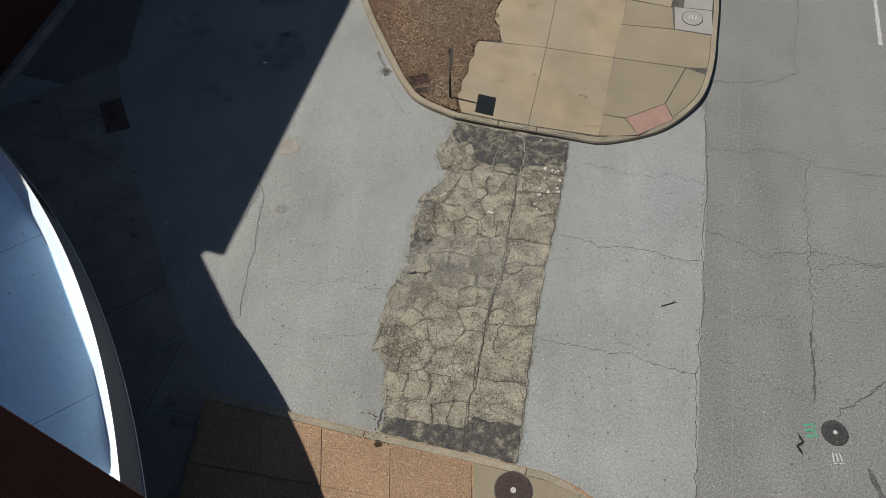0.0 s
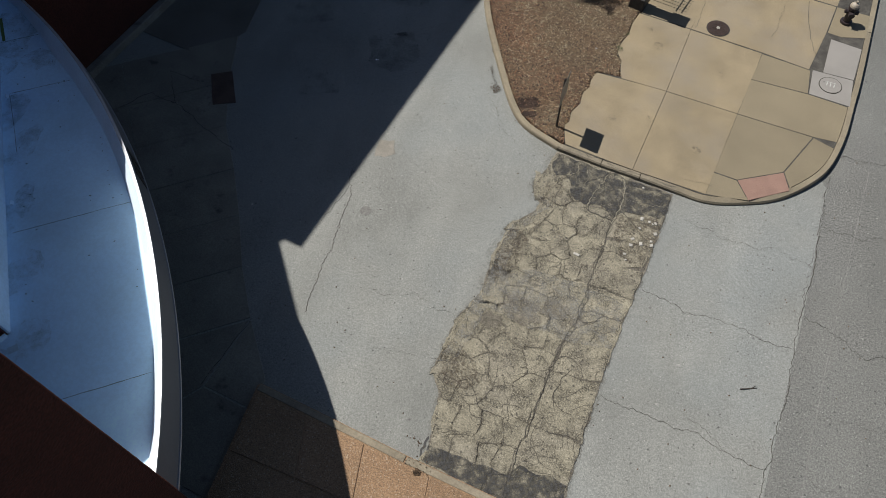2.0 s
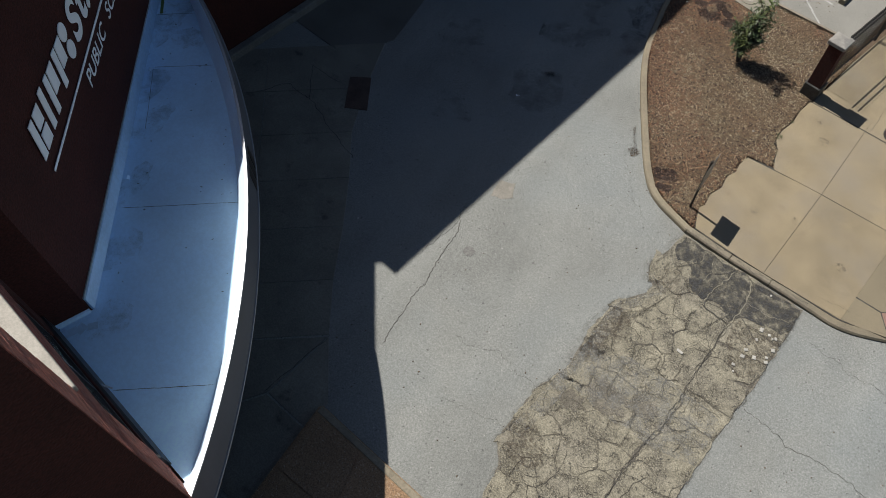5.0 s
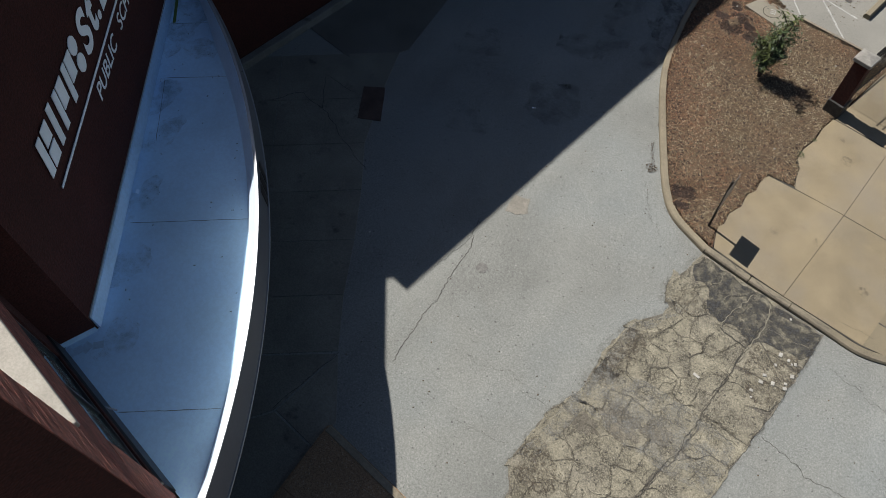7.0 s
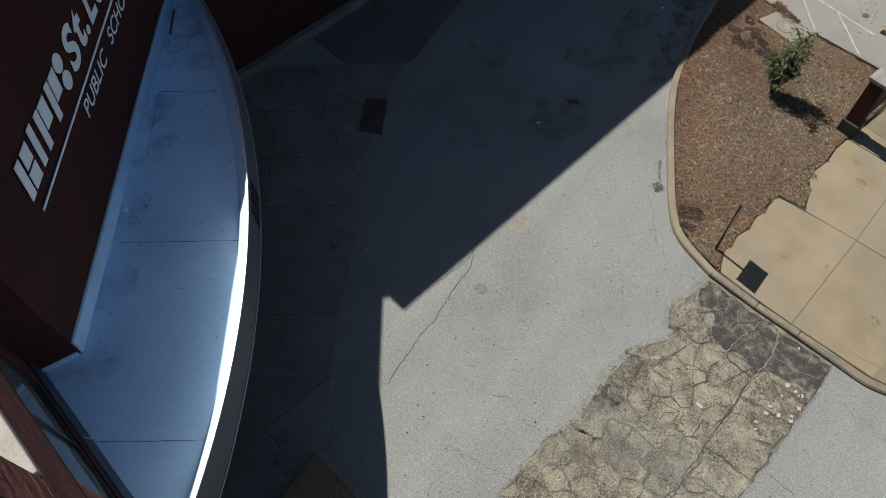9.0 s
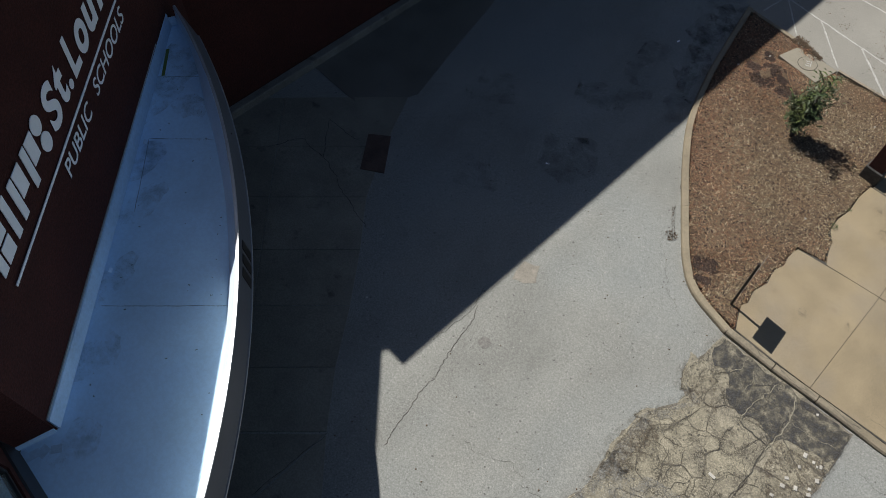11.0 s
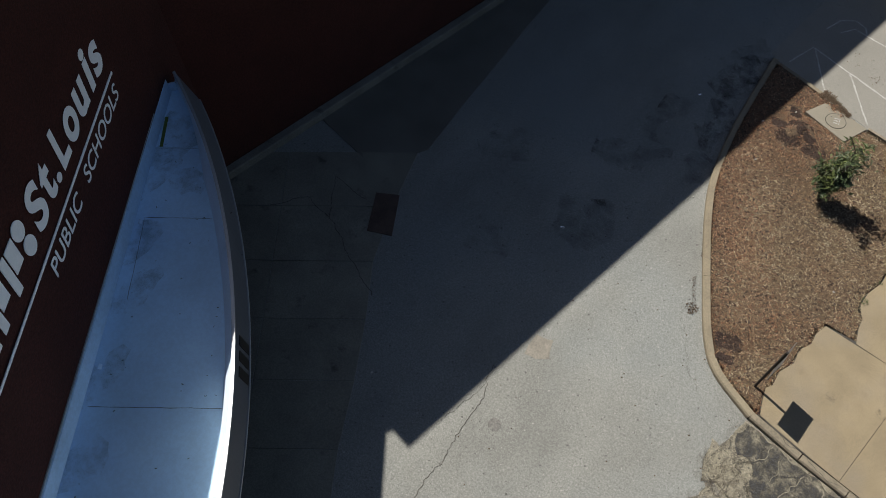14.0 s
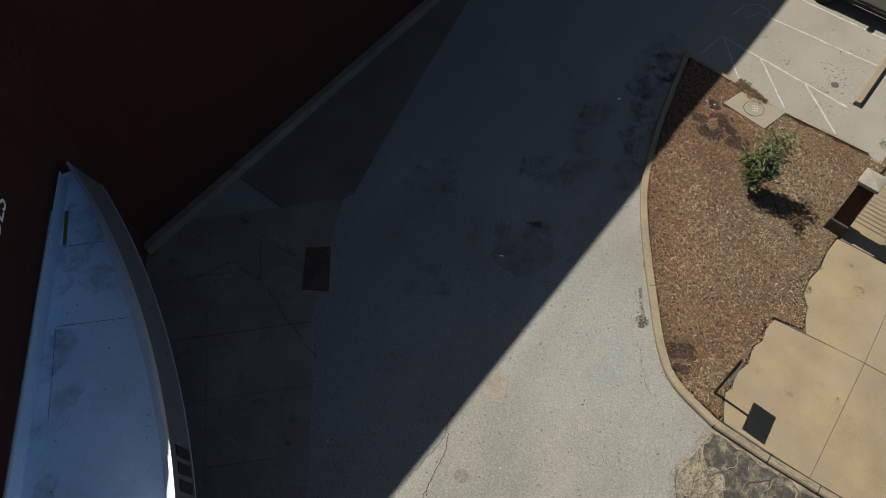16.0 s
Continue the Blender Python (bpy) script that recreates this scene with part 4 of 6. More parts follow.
# ---- apron slabs along the building ----
apron = tagged(new("apron"), "shaded concrete apron slabs beside the entrance", "paving", kind="structure")
WALL_D, WALL_N = Vector((-0.5864, 0.81)), Vector((0.81, 0.5864))
FOOT = Vector((-6.52, -6.84))
RIM = ((-0.9, 2.73), (0.95, 2.71), (2.06, 2.77), (3.24, 2.94), (4.4, 3.05), (5.6, 3.1), (6.85, 3.4), (8.2, 3.85))      # along the wall, out from it
at_foot = lambda s, o: tuple(FOOT + WALL_D * s + WALL_N * o)
slabs = []
for (s0, o0), (s1, o1) in zip(RIM[1:], RIM[2:]):
    slabs.append([at_foot(s0, 0.02), at_foot(s0, 1.2), at_foot(s1, 1.2), at_foot(s1, 0.02)])
    slabs.append([at_foot(s0, 1.2), at_foot(s0, o0), at_foot(s1, o1), at_foot(s1, 1.2)])
slabs.append([(-4.86, -4.52), (-4.13, -5.5), (-4.21, -6.04), (-5.1, -5.9)])
slabs.append([at_foot(0.94, 0.02), (-4.88, -4.53), (-5.12, -5.9), (-5.9, -6.9), (-6.45, -6.85)])
slabs.append([(-5.1, -5.92), (-4.21, -6.06), (-4.21, -7.6), (-5.6, -7.4), (-5.88, -6.9)])
pieces("slab", slabs, -0.05, 0.016, M_APRON, apron, gap=0.008)
for pts in ([(-9.2, 0.6), (-8.62, -0.22), (-7.6, -0.75), (-6.85, -1.05)], [(-9.75, -0.72), (-9.3, -0.1), (-8.62, -0.22)], [(-9.2, 0.6), (-8.3, 0.5)]):
    part("crack", ribbon(bmesh.new(), pts, 0.012, 0.0212, 0.05, pts[0][0], step=0.04), M_CRACK, apron)
part("crack", ribbon(bmesh.new(), [(-5.17, -5.92), (-5.0, -5.1), (-4.85, -4.47)], 0.008, 0.021, 0.03, 2.0), M_GAP, apron)
pieces("steel_plate", [[(-8.27, 0.77), (-7.83, -0.04), (-7.37, 0.16), (-7.85, 1.0)]], -0.05, 0.0255, M_RUST, apron)
bm = bmesh.new()
prism(bm, [(-10.6, 1.6), (-8.79, 1.24), (-8.1, 2.25), (-8.24, 3.58), (-8.34, 4.87), (-8.47, 6.45), (-8.6, 8.5), (-8.7, 10.2), (-9.3, 8.0)], -0.05, 0.021)
tagged(link_mesh("asphalt_patch", bm, M_ROADDARK), "dark asphalt patch beside the tall wall", "paving", kind="structure")

# ---- parking corner ----
bm = bmesh.new()
prism(bm, [(-3.6, 9.02), (-2.7, 8.62), (1.0, 7.5), (2.2, 12.0), (3.4, 17.0), (-2.4, 18.2)], -0.1, 0.0065)
tagged(link_mesh("parking_lot", bm, M_LOT), "pale smooth concrete parking bays with worn white lines", "parking lot", kind="structure")
for pts, w in (([(-2.88, 9.74), (0.03, 8.83)], 0.075), ([(-3.16, 9.0), (-2.91, 9.76)], 0.06), ([(-2.86, 9.72), (-2.21, 8.64)], 0.06), ([(-1.95, 9.43), (-1.11, 8.22)], 0.06),
               ([(-0.9, 9.1), (-0.02, 8.0)], 0.07), ([(-2.3, 10.85), (0.36, 10.33)], 0.07), ([(-1.8, 11.78), (0.9, 11.1)], 0.075),
               ([(-2.9, 10.5), (-2.75, 10.95), (-2.45, 11.15), (-2.2, 11.05), (-2.1, 10.85)], 0.06), ([(-2.6, 10.55), (-2.35, 10.9)], 0.05)):
    part("painted_line", ribbon(bmesh.new(), pts, w * 0.68, 0.0095, 0.012, 4.0, taper=False), M_PAINT, driveway)
pieces("slab", [[(-2.3, 7.68), (-1.35, 7.36), (-1.08, 7.97), (-1.55, 8.08), (-1.75, 8.2), (-2.07, 8.14)]], 0.05, UP + 0.02, M_LID, island)
kerb([(-3.42, 8.78), (-2.73, 8.6), (-2.1, 8.42)][::-1], 1, island, M_KERB, width=0.1, top=0.12)
kerb([(-1.06, 8.06), (-0.2, 7.9), (0.7, 7.73)][::-1], 1, island, M_KERB_OLD, width=0.07, top=0.12)
bm = bmesh.new()
stop_dir = Vector((0.2, 0.98)).normalized()
m = Matrix.Translation((0.37, 9.83, 0.0)) @ Matrix.Rotation(math.atan2(stop_dir.y, stop_dir.x), 4, "Z")
prof = [(-0.08, 0.004), (-0.075, 0.08), (-0.05, 0.125), (0.05, 0.125), (0.075, 0.08), (0.08, 0.004)]
ends = [[bm.verts.new(m @ Vector((x, y, z))) for y, z in prof] for x in (-0.9, 0.9)]
for i in range(6):
    bm.faces.new((ends[0][i], ends[0][(i + 1) % 6], ends[1][(i + 1) % 6], ends[1][i]))
bm.faces.new(ends[0]), bm.faces.new(ends[1])
tagged(link_mesh("wheel_stop", bm, M_KERB), "tan concrete wheel stop on the parking bay", "wheel stop")

# ---- building ----
K1, COR, COR2, W23 = (-11.0, -0.6), (-6.52, -6.84), (-6.72, -7.30), (-3.5, -7.96)
W1_DIR = Vector((0.187, 1.0)).normalized()
W1_END, CORNER = Vector(K1) + W1_DIR * 30, Vector(K1) - W1_DIR * 0.70
W3_END = (-6.9, -30.0)
H_SIGN, H_MAIN, H_W2 = 7.0, 9.44, 9.6


def wall(name, a, b, z0, z1, thick, label, openings=()):
    """An upright wall; its outer face runs from a to b with the room to the left. openings: (from, to, sill, head), metres along it."""
    a, b = Vector(a), Vector(b)
    t = (b - a).normalized()
    n = Vector((-t.y, t.x)) * thick
    length = (b - a).length
    us = sorted({0, length, *(v for o in openings for v in o[:2])})
    zs = sorted({z0, z1, *(v for o in openings for v in o[2:])})
    bm = bmesh.new()
    for u0, u1 in zip(us, us[1:]):
        for v0, v1 in zip(zs, zs[1:]):
            um, vm = (u0 + u1) / 2, (v0 + v1) / 2
            if any(o[0] < um < o[1] and o[2] < vm < o[3] for o in openings):
                continue
            p, q = a + t * u0, a + t * u1
            prism(bm, [p, q, q + n, p + n], v0, v1)
    bmesh.ops.remove_doubles(bm, verts=bm.verts, dist=1e-4)
    seen = {}
    for f in list(bm.faces):
        seen.setdefault(tuple(round(c, 3) for c in f.calc_center_median()), []).append(f)
    bmesh.ops.delete(bm, geom=[f for fs in seen.values() if len(fs) > 1 for f in fs], context="FACES")
    return tagged(link_mesh(name, bm, M_BRICK), label, "wall", kind="structure")


wall("wall_sign", K1, COR, 0, H_SIGN, -0.4, "dark red brick wall carrying a white painted sign")
wall("parapet_step", K1, (-9.1, -3.28), H_SIGN, 7.58, -0.4, "raised dark brick end of the parapet")
wall("wall_main", W1_END, K1, 0, H_MAIN, -0.4, "tall dark red brick wall in deep shade")
wall("wall_main_upper", K1, CORNER, H_SIGN - 0.5, H_MAIN, -0.4, "dark brick end of the taller block")
wall("wall_return", COR, COR2, 0, H_SIGN, -0.4, "short dark brick return wall beside the canopy")
# windows of the side wall: distances from its inner corner
WS = (Vector(W23) - Vector(COR2)).length
WINS = ((WS - 2.7, WS - 0.62, 6.05, 7.9), (WS - 2.85, WS - 0.85, 3.62, 4.86))
BACK = 0.27          # the upper storey stands back behind a stone ledge
side = wall("wall_side", COR2, W23, 0, 5.9, -0.4, "red brick side wall below a pale stone ledge", WINS[1:])
_t = (Vector(W23) - Vector(COR2)).normalized()
_in = Vector((_t.y, -_t.x)) * BACK
wall("wall_upper", Vector(COR2) + _in, Vector(W23) + _in - _t * 0.45, 5.9, H_W2, -0.13, "set-back red brick upper storey with a window", WINS[:1])
wall("wall_pier", Vector(W23) - _t * 0.54, W23, 5.9, H_W2, -0.4, "red brick corner pier beside the ledge")
wall("wall_front", W23, W3_END, 0, H_W2, -0.4, "dark red brick front wall in shade")
roofs = [("roof_low", [CORNER + Vector((-0.5, 0.4)), Vector(K1) + Vector((-0.6, 0.2)), (-6.95, -6.75), (-7.2, -7.3), (-14, -7.5), (-18, -2)], H_SIGN - 0.35),
         ("roof_main", [CORNER + Vector((-0.4, 0.1)), W1_END + Vector((-0.4, 0)), (-20, 28), (-22, 0)], H_MAIN - 0.3),
         ("roof_side", [(-6.6, -7.75), (-4.2, -8.2), (-7.2, -30), (-20, -30), (-20, -7.7)], H_W2 - 0.3)]
for name, pts, z in roofs:
    bm = bmesh.new()
    prism(bm, pts, z - 0.2, z)
    tagged(link_mesh(name, bm, M_GRAVEL), "flat grey gravel roof", "roof", kind="structure")
wall("wall_back", CORNER + Vector((-0.4, 0)), (-22, -0.65), 3, H_MAIN, -0.3, "plain dark brick end wall")
# light plinth along the tall wall
bm = bmesh.new()
p0, p1 = Vector(K1) - W1_DIR * 0.1, W1_END
n1 = Vector((W1_DIR.y, -W1_DIR.x))
prism(bm, [p0 + n1 * 0.003, p0 + n1 * 0.2, p1 + n1 * 0.2, p1 + n1 * 0.003], 0, 0.2)
bmesh.ops.bevel(bm, geom=list(bm.edges), offset=0.02, segments=1, affect="EDGES")
tagged(link_mesh("plinth", bm, M_PLINTH), "pale concrete plinth at the foot of the tall wall", "plinth", kind="structure")

# ---- side wall: windows, sill, bricks ----
ST = (Vector(W23) - Vector(COR2)).normalized()
SN = Vector((-ST.y, ST.x))                          # outwards
at_side = lambda u, out, z: Vector((*(Vector(COR2) + ST * u + SN * out), z))
side_turn = Matrix(((ST.x, SN.x, 0, 0), (ST.y, SN.y, 0, 0), (0, 0, 1, 0), (0, 0, 0, 1)))


def side_block(bm, u, out, z, du, dout, dz, bevel=0.0):
    return block(bm, Matrix.Translation(at_side(u, out, z)) @ side_turn, du, dout, dz, bevel)


REC = (0.33, 0.06)      # how far the panes stand back
for k, (u0, u1, z0, z1) in enumerate(WINS):
    win = tagged(new(f"window_{k + 1}"), ("tall window with green blind above a stone sill", "dark glazed window band over the canopy")[k], "window", kind="structure")
    for u, z, du, dz in ((u0 + 0.03, (z0 + z1) / 2, 0.06, z1 - z0), (u1 - 0.03, (z0 + z1) / 2, 0.06, z1 - z0),
                         ((u0 + u1) / 2, z0 + 0.03, u1 - u0 - 0.12, 0.06), ((u0 + u1) / 2, z1 - 0.03, u1 - u0 - 0.12, 0.06), ((u0 + u1) / 2, (z0 + z1) / 2, 0.05, z1 - z0 - 0.12)):
        part("window_frame", side_block(bmesh.new(), u, -REC[k], z, du, 0.07, dz, 0.006), M_FRAME, win)
    for c, w in ((0.25, 1), (0.75, 1)):
        part("pane", side_block(bmesh.new(), u0 + (u1 - u0) * c, -REC[k], (z0 + z1) / 2, (u1 - u0) / 2 - 0.1, 0.012, z1 - z0 - 0.14), M_GLASS, win)
    # The lower window has no blind: a near-black sheet paints its dark interior.
    part("blind", side_block(bmesh.new(), (u0 + u1) / 2, -REC[k] - 0.06, (z0 + z1) / 2, u1 - u0 - 0.1, 0.02, z1 - z0 - 0.1), (M_BLIND, M_DARKROOM)[k], win)
tagged(link_mesh("ledge", side_block(bmesh.new(), (WS - 0.544 + 0.1) / 2, -0.115, 5.953, WS - 0.644, 0.29, 0.1, 0.01), M_STONE), "pale limestone ledge on the brick side wall", "ledge", kind="structure")
part("gutter", side_block(bmesh.new(), (WS - 0.6) / 2, -0.236, 6.03, WS - 0.8, 0.05, 0.05, 0.012), M_BLIND, bpy.data.objects["window_1"], "green painted metal strip")

full, half = bpy.data.meshes.new("brick"), bpy.data.meshes.new("brick_half")
for me, w in ((full, 0.2035), (half, 0.0995)):
    bm = bmesh.new()
    block(bm, Matrix.Identity(4), w, 0.018, 0.0625, 0.002)
    bm.to_mesh(me)
    bm.free()
    me.materials.append(M_BRICKPIECE)
rng = random.Random(3)


def brick(me, u, z):
    ob = new("brick", me)
    ob.parent = side
    ob.matrix_basis = Matrix.Translation(at_side(u, rng.uniform(-0.0012, 0.0012), z)) @ side_turn @ pose(0, 0, 0, rng.uniform(-0.6, 0.6), 0, rng.uniform(-0.5, 0.5))


for course in range(90):
    z = 3.0 + course * 0.0675
    if z > 8.9:
        break
    reach = 3.0 if 5.0 < z < 5.86 else (0.84 if z < 4.93 else 0.53)      # to the window, to the ledge's end or along under the ledge
    x = 0.0
    while reach - x > 0.09:
        if (x == 0.0 and course % 2) or reach - x < 0.2:
            brick(half, WS - x - 0.052, z)
            x += 0.104
        else:
            brick(full, WS - x - 0.104, z)
            x += 0.208

# ---- canopy ----
Z_DECK, Z_TOP, Z_BOT = 3.12, 3.50, 2.74


def arc(c, r, a0, a1, n):
    return [(c[0] + r * math.cos(a0 + (a1 - a0) * k / (n - 1)), c[1] + r * math.sin(a0 + (a1 - a0) * k / (n - 1))) for k in range(n)]


CT, RT = (-15.235, -12.682), 12.55
CB, RB = (-16.33, -13.44), 13.88
ANG = lambda c, p: math.atan2(p[1] - c[1], p[0] - c[0])
END_A, END_B = (-3.58, -7.93), (-10.46, -1.07)
N = 72
top_line = lambda dr: arc(CT, RT + dr, ANG(CT, END_A), ANG(CT, END_B), N)
bot_line = arc(CB, RB, ANG(CB, END_A), ANG(CB, END_B), N)
canopy = tagged(new("entrance_canopy"), "curved white entrance canopy with grey metal fascia", "canopy")
bm = bmesh.new()
back = []
for k in range(N):
    ways = [Vector((-3.62, -7.9)), Vector((-6.7, -7.27)), Vector((-6.5, -6.83)), Vector((-10.565, -1.245))]
    reach = [0, 0.36, 0.42, 1.0]
    u = k / (N - 1)
    i = 0 if u < reach[1] else 1 if u < reach[2] else 2
    q = ways[i].lerp(ways[i + 1], (u - reach[i]) / (reach[i + 1] - reach[i]))
    back.append(tuple(q))
front = top_line(-0.05)
for z in (Z_DECK, Z_BOT + 0.02):
    ra, rb = [bm.verts.new((*p, z)) for p in back], [bm.verts.new((*p, z)) for p in front]
    for i in range(N - 1):
        bm.faces.new((ra[i], ra[i + 1], rb[i + 1], rb[i]))
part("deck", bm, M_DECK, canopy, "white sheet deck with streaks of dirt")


def loft(name, rows, material, label="", closed=False):
    bm = bmesh.new()
    vs = [[bm.verts.new(p) for p in row] for row in rows]
    pairs = list(zip(vs, vs[1:] + (vs[:1] if closed else [])))
    if not closed:
        pairs = pairs[:len(vs) - 1]
    for ra, rb in pairs:
        for i in range(len(ra) - 1):
            bm.faces.new((ra[i], ra[i + 1], rb[i + 1], rb[i]))
    if closed:
        bm.faces.new([r[0] for r in vs])
        bm.faces.new([r[-1] for r in vs])
    return part(name, bm, material, canopy, label)


lift = lambda line, z: [(x, y, z) for x, y in line]
loft("fascia", [lift(bot_line, Z_BOT), lift(top_line(0.0), Z_TOP - 0.01), lift(top_line(-0.03), Z_TOP - 0.01), lift(top_line(-0.03), Z_BOT)], M_FASCIA, "grey metal fascia", True)
loft("edge_trim", [lift(top_line(0.012), Z_TOP - 0.03), lift(top_line(0.012), Z_TOP), lift(top_line(-0.03), Z_TOP), lift(top_line(-0.03), Z_TOP - 0.03)], M_TRIM, "pale trim", True)
def foot_line():
    """Inner foot of the upstand, which narrows towards the tip and swells over a sunlit patch."""
    wide, tip = top_line(-0.21), top_line(-0.06)
    blend = lambda k: min(1.0, max(0.0, (k / (N - 1) - 0.8) / 0.15))
    lit_toe = top_line(-0.40)        # bulge shaped like the sunlit patch of deck at the wall
    swell = lambda k: math.exp(-((k / (N - 1) - 0.006) / 0.016) ** 2) * 0.6
    return [tuple(Vector(a).lerp(Vector(b), blend(k)).lerp(Vector(c), swell(k))) for k, (a, b, c) in enumerate(zip(wide, tip, lit_toe))]


loft("upstand", [lift(top_line(-0.032), Z_TOP - 0.006), lift(foot_line(), Z_DECK + 0.004), lift(foot_line(), Z_BOT + 0.03), lift(top_line(-0.032), Z_BOT + 0.03)], M_WHITESHEET,
     "white sloped upstand inside the rim", True)
loft("drip_edge", [lift(arc(CB, RB + 0.012, ANG(CB, END_A), ANG(CB, END_B), N), Z_BOT + 0.03), lift(arc(CB, RB + 0.014, ANG(CB, END_A), ANG(CB, END_B), N), Z_BOT - 0.01),
                   lift(arc(CB, RB - 0.05, ANG(CB, END_A), ANG(CB, END_B), N), Z_BOT - 0.01), lift(arc(CB, RB - 0.05, ANG(CB, END_A), ANG(CB, END_B), N), Z_BOT + 0.02)], M_TRIM, "", True)


def upturn(a, b, n, wide, high, material=None):
    a, b, n = Vector(a), Vector(b), Vector(n)
    out = [(0.004, high), (0.03, high - 0.01), (wide, Z_DECK + 0.005), (0.004, Z_DECK + 0.005)]
    rows = [[(*(p + n * o), z) for p in (a, b)] for o, z in out]
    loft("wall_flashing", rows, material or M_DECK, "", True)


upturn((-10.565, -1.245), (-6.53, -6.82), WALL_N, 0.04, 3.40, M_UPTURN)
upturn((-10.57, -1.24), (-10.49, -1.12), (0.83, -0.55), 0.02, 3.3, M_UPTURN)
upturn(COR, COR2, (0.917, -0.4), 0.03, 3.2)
upturn(COR2, (-4.22, -7.81), SN, 0.05, 3.5, M_FRAME)
loft("termination_bar", [[(*(Vector(p) + WALL_N * o), z) for p in ((-10.565, -1.245), (-6.53, -6.82))] for o, z in ((0.004, 3.43), (0.02, 3.43), (0.02, 3.405), (0.004, 3.405))], M_TRIM, "", True)
for a, b in (((-7.40, -5.44), (-6.02, -4.44)), ((-5.47, -7.48), (-4.45, -6.75)), ((-9.0, -3.12), (-8.2, -2.55)), ((-9.88, -2.18), (-9.31, -1.77))):
    part("seam", ribbon(bmesh.new(), [a, b], 0.009, Z_DECK + 0.004, 0.006, a[0]), M_SEAMDIRT, canopy)
part("seam", ribbon(bmesh.new(), [(-9.0, -3.12), (-8.16, -4.16)], 0.008, Z_DECK + 0.004, 0.008, 3), M_SEAMDIRT, canopy)
part("green_strip", block(bmesh.new(), Matrix.Translation((-9.995, -1.865, Z_DECK + 0.006)) @ Matrix.Rotation(math.atan2(-0.47, 0.39), 4, "Z"), 0.6, 0.05, 0.004), M_GREEN, canopy, "short strip of green tape")
for x, y, rx, ry in ((-9.95, -1.75, 0.3, 0.35), (-9.6, -1.9, 0.25, 0.3), (-9.4, -2.6, 0.15, 0.6), (-8.2, -4.0, 0.2, 0.5), (-6.9, -5.9, 0.25, 0.4), (-9.0, -2.3, 0.3, 0.25), (-9.7, -2.3, 0.2, 0.4), (-8.75, -3.5, 0.2, 0.5), (-7.6, -5.1, 0.2, 0.5), (-6.2, -6.8, 0.25, 0.35)):
    blot("dirt_smudge", [(x + rx * math.cos(a * 0.628), y + ry * math.sin(a * 0.628)) for a in range(10)], Z_DECK + 0.003, M_DECKDIRT, canopy, shake=0.12)
for u, o, w, d, turn in ((0.16, 0.1, 0.2, 0.11, 0), (0.3, 0.12, 0.14, 0.12, 25), (0.44, 0.17, 0.13, 0.1, -20), (0.1, 0.02, 0.07, 0.06, 10)):     # patches taped over the inner corner
    p = Vector(COR2).lerp(Vector(COR), u / 0.5) + Vector((0.917, -0.4)) * (0.06 + o)
    m = Matrix.Translation((p.x, p.y, Z_DECK + 0.0062 + u * 0.004)) @ Matrix.Rotation(math.atan2(0.46, 0.2) + radians(turn), 4, "Z")
    part("patch", block(bmesh.new(), m, w, d, 0.004, 0.001), M_UPTURN, canopy, "dull patch of roof sheet")
bm = bmesh.new()
block(bm, Matrix.Translation(at_side(1.27, 0.05, 3.33)) @ side_turn @ pose(0, 0, 0, -75), 0.02, 0.3, 0.02, 0.004)
part("joint_cover", bm, M_TRIM, canopy, "pale metal joint cover")
rng = random.Random(8)
for k in range(16):        # grit swept along the rim
    q = top_line(-rng.uniform(0.26, 0.46))[rng.randrange(8, 60)]
    bm = bmesh.new()
    block(bm, pose(q[0], q[1], Z_DECK + 0.006, 0, 0, rng.uniform(0, 180)), rng.uniform(0.008, 0.028), rng.uniform(0.004, 0.009), 0.004)
    part("grit", bm, M_GAP, canopy)
for k in range(26):        # dead leaves and grit on the deck
    s, o = rng.uniform(0.3, 5.5), rng.choice((rng.uniform(0.25, 0.5), rng.uniform(0.8, 2.0)))
    p = FOOT + WALL_D * s + WALL_N * o
    bm = bmesh.new()
    block(bm, pose(p.x, p.y, Z_DECK + 0.006, 0, 0, rng.uniform(0, 180)), rng.uniform(0.008, 0.03), rng.uniform(0.006, 0.012), 0.005)
    part("grit", bm, M_GAP, canopy)
for s in (2.15, 4.35):      # clips on the wall flashing
    p = FOOT + WALL_D * s + WALL_N * 0.16
    bm = bmesh.new()
    block(bm, Matrix.Translation((p.x, p.y, Z_DECK + 0.07)) @ Matrix.Rotation(math.atan2(WALL_D.y, WALL_D.x), 4, "Z") @ pose(0, 0, 0, 40), 0.075, 0.05, 0.012, 0.003)
    part("clip", bm, M_UPTURN, canopy)
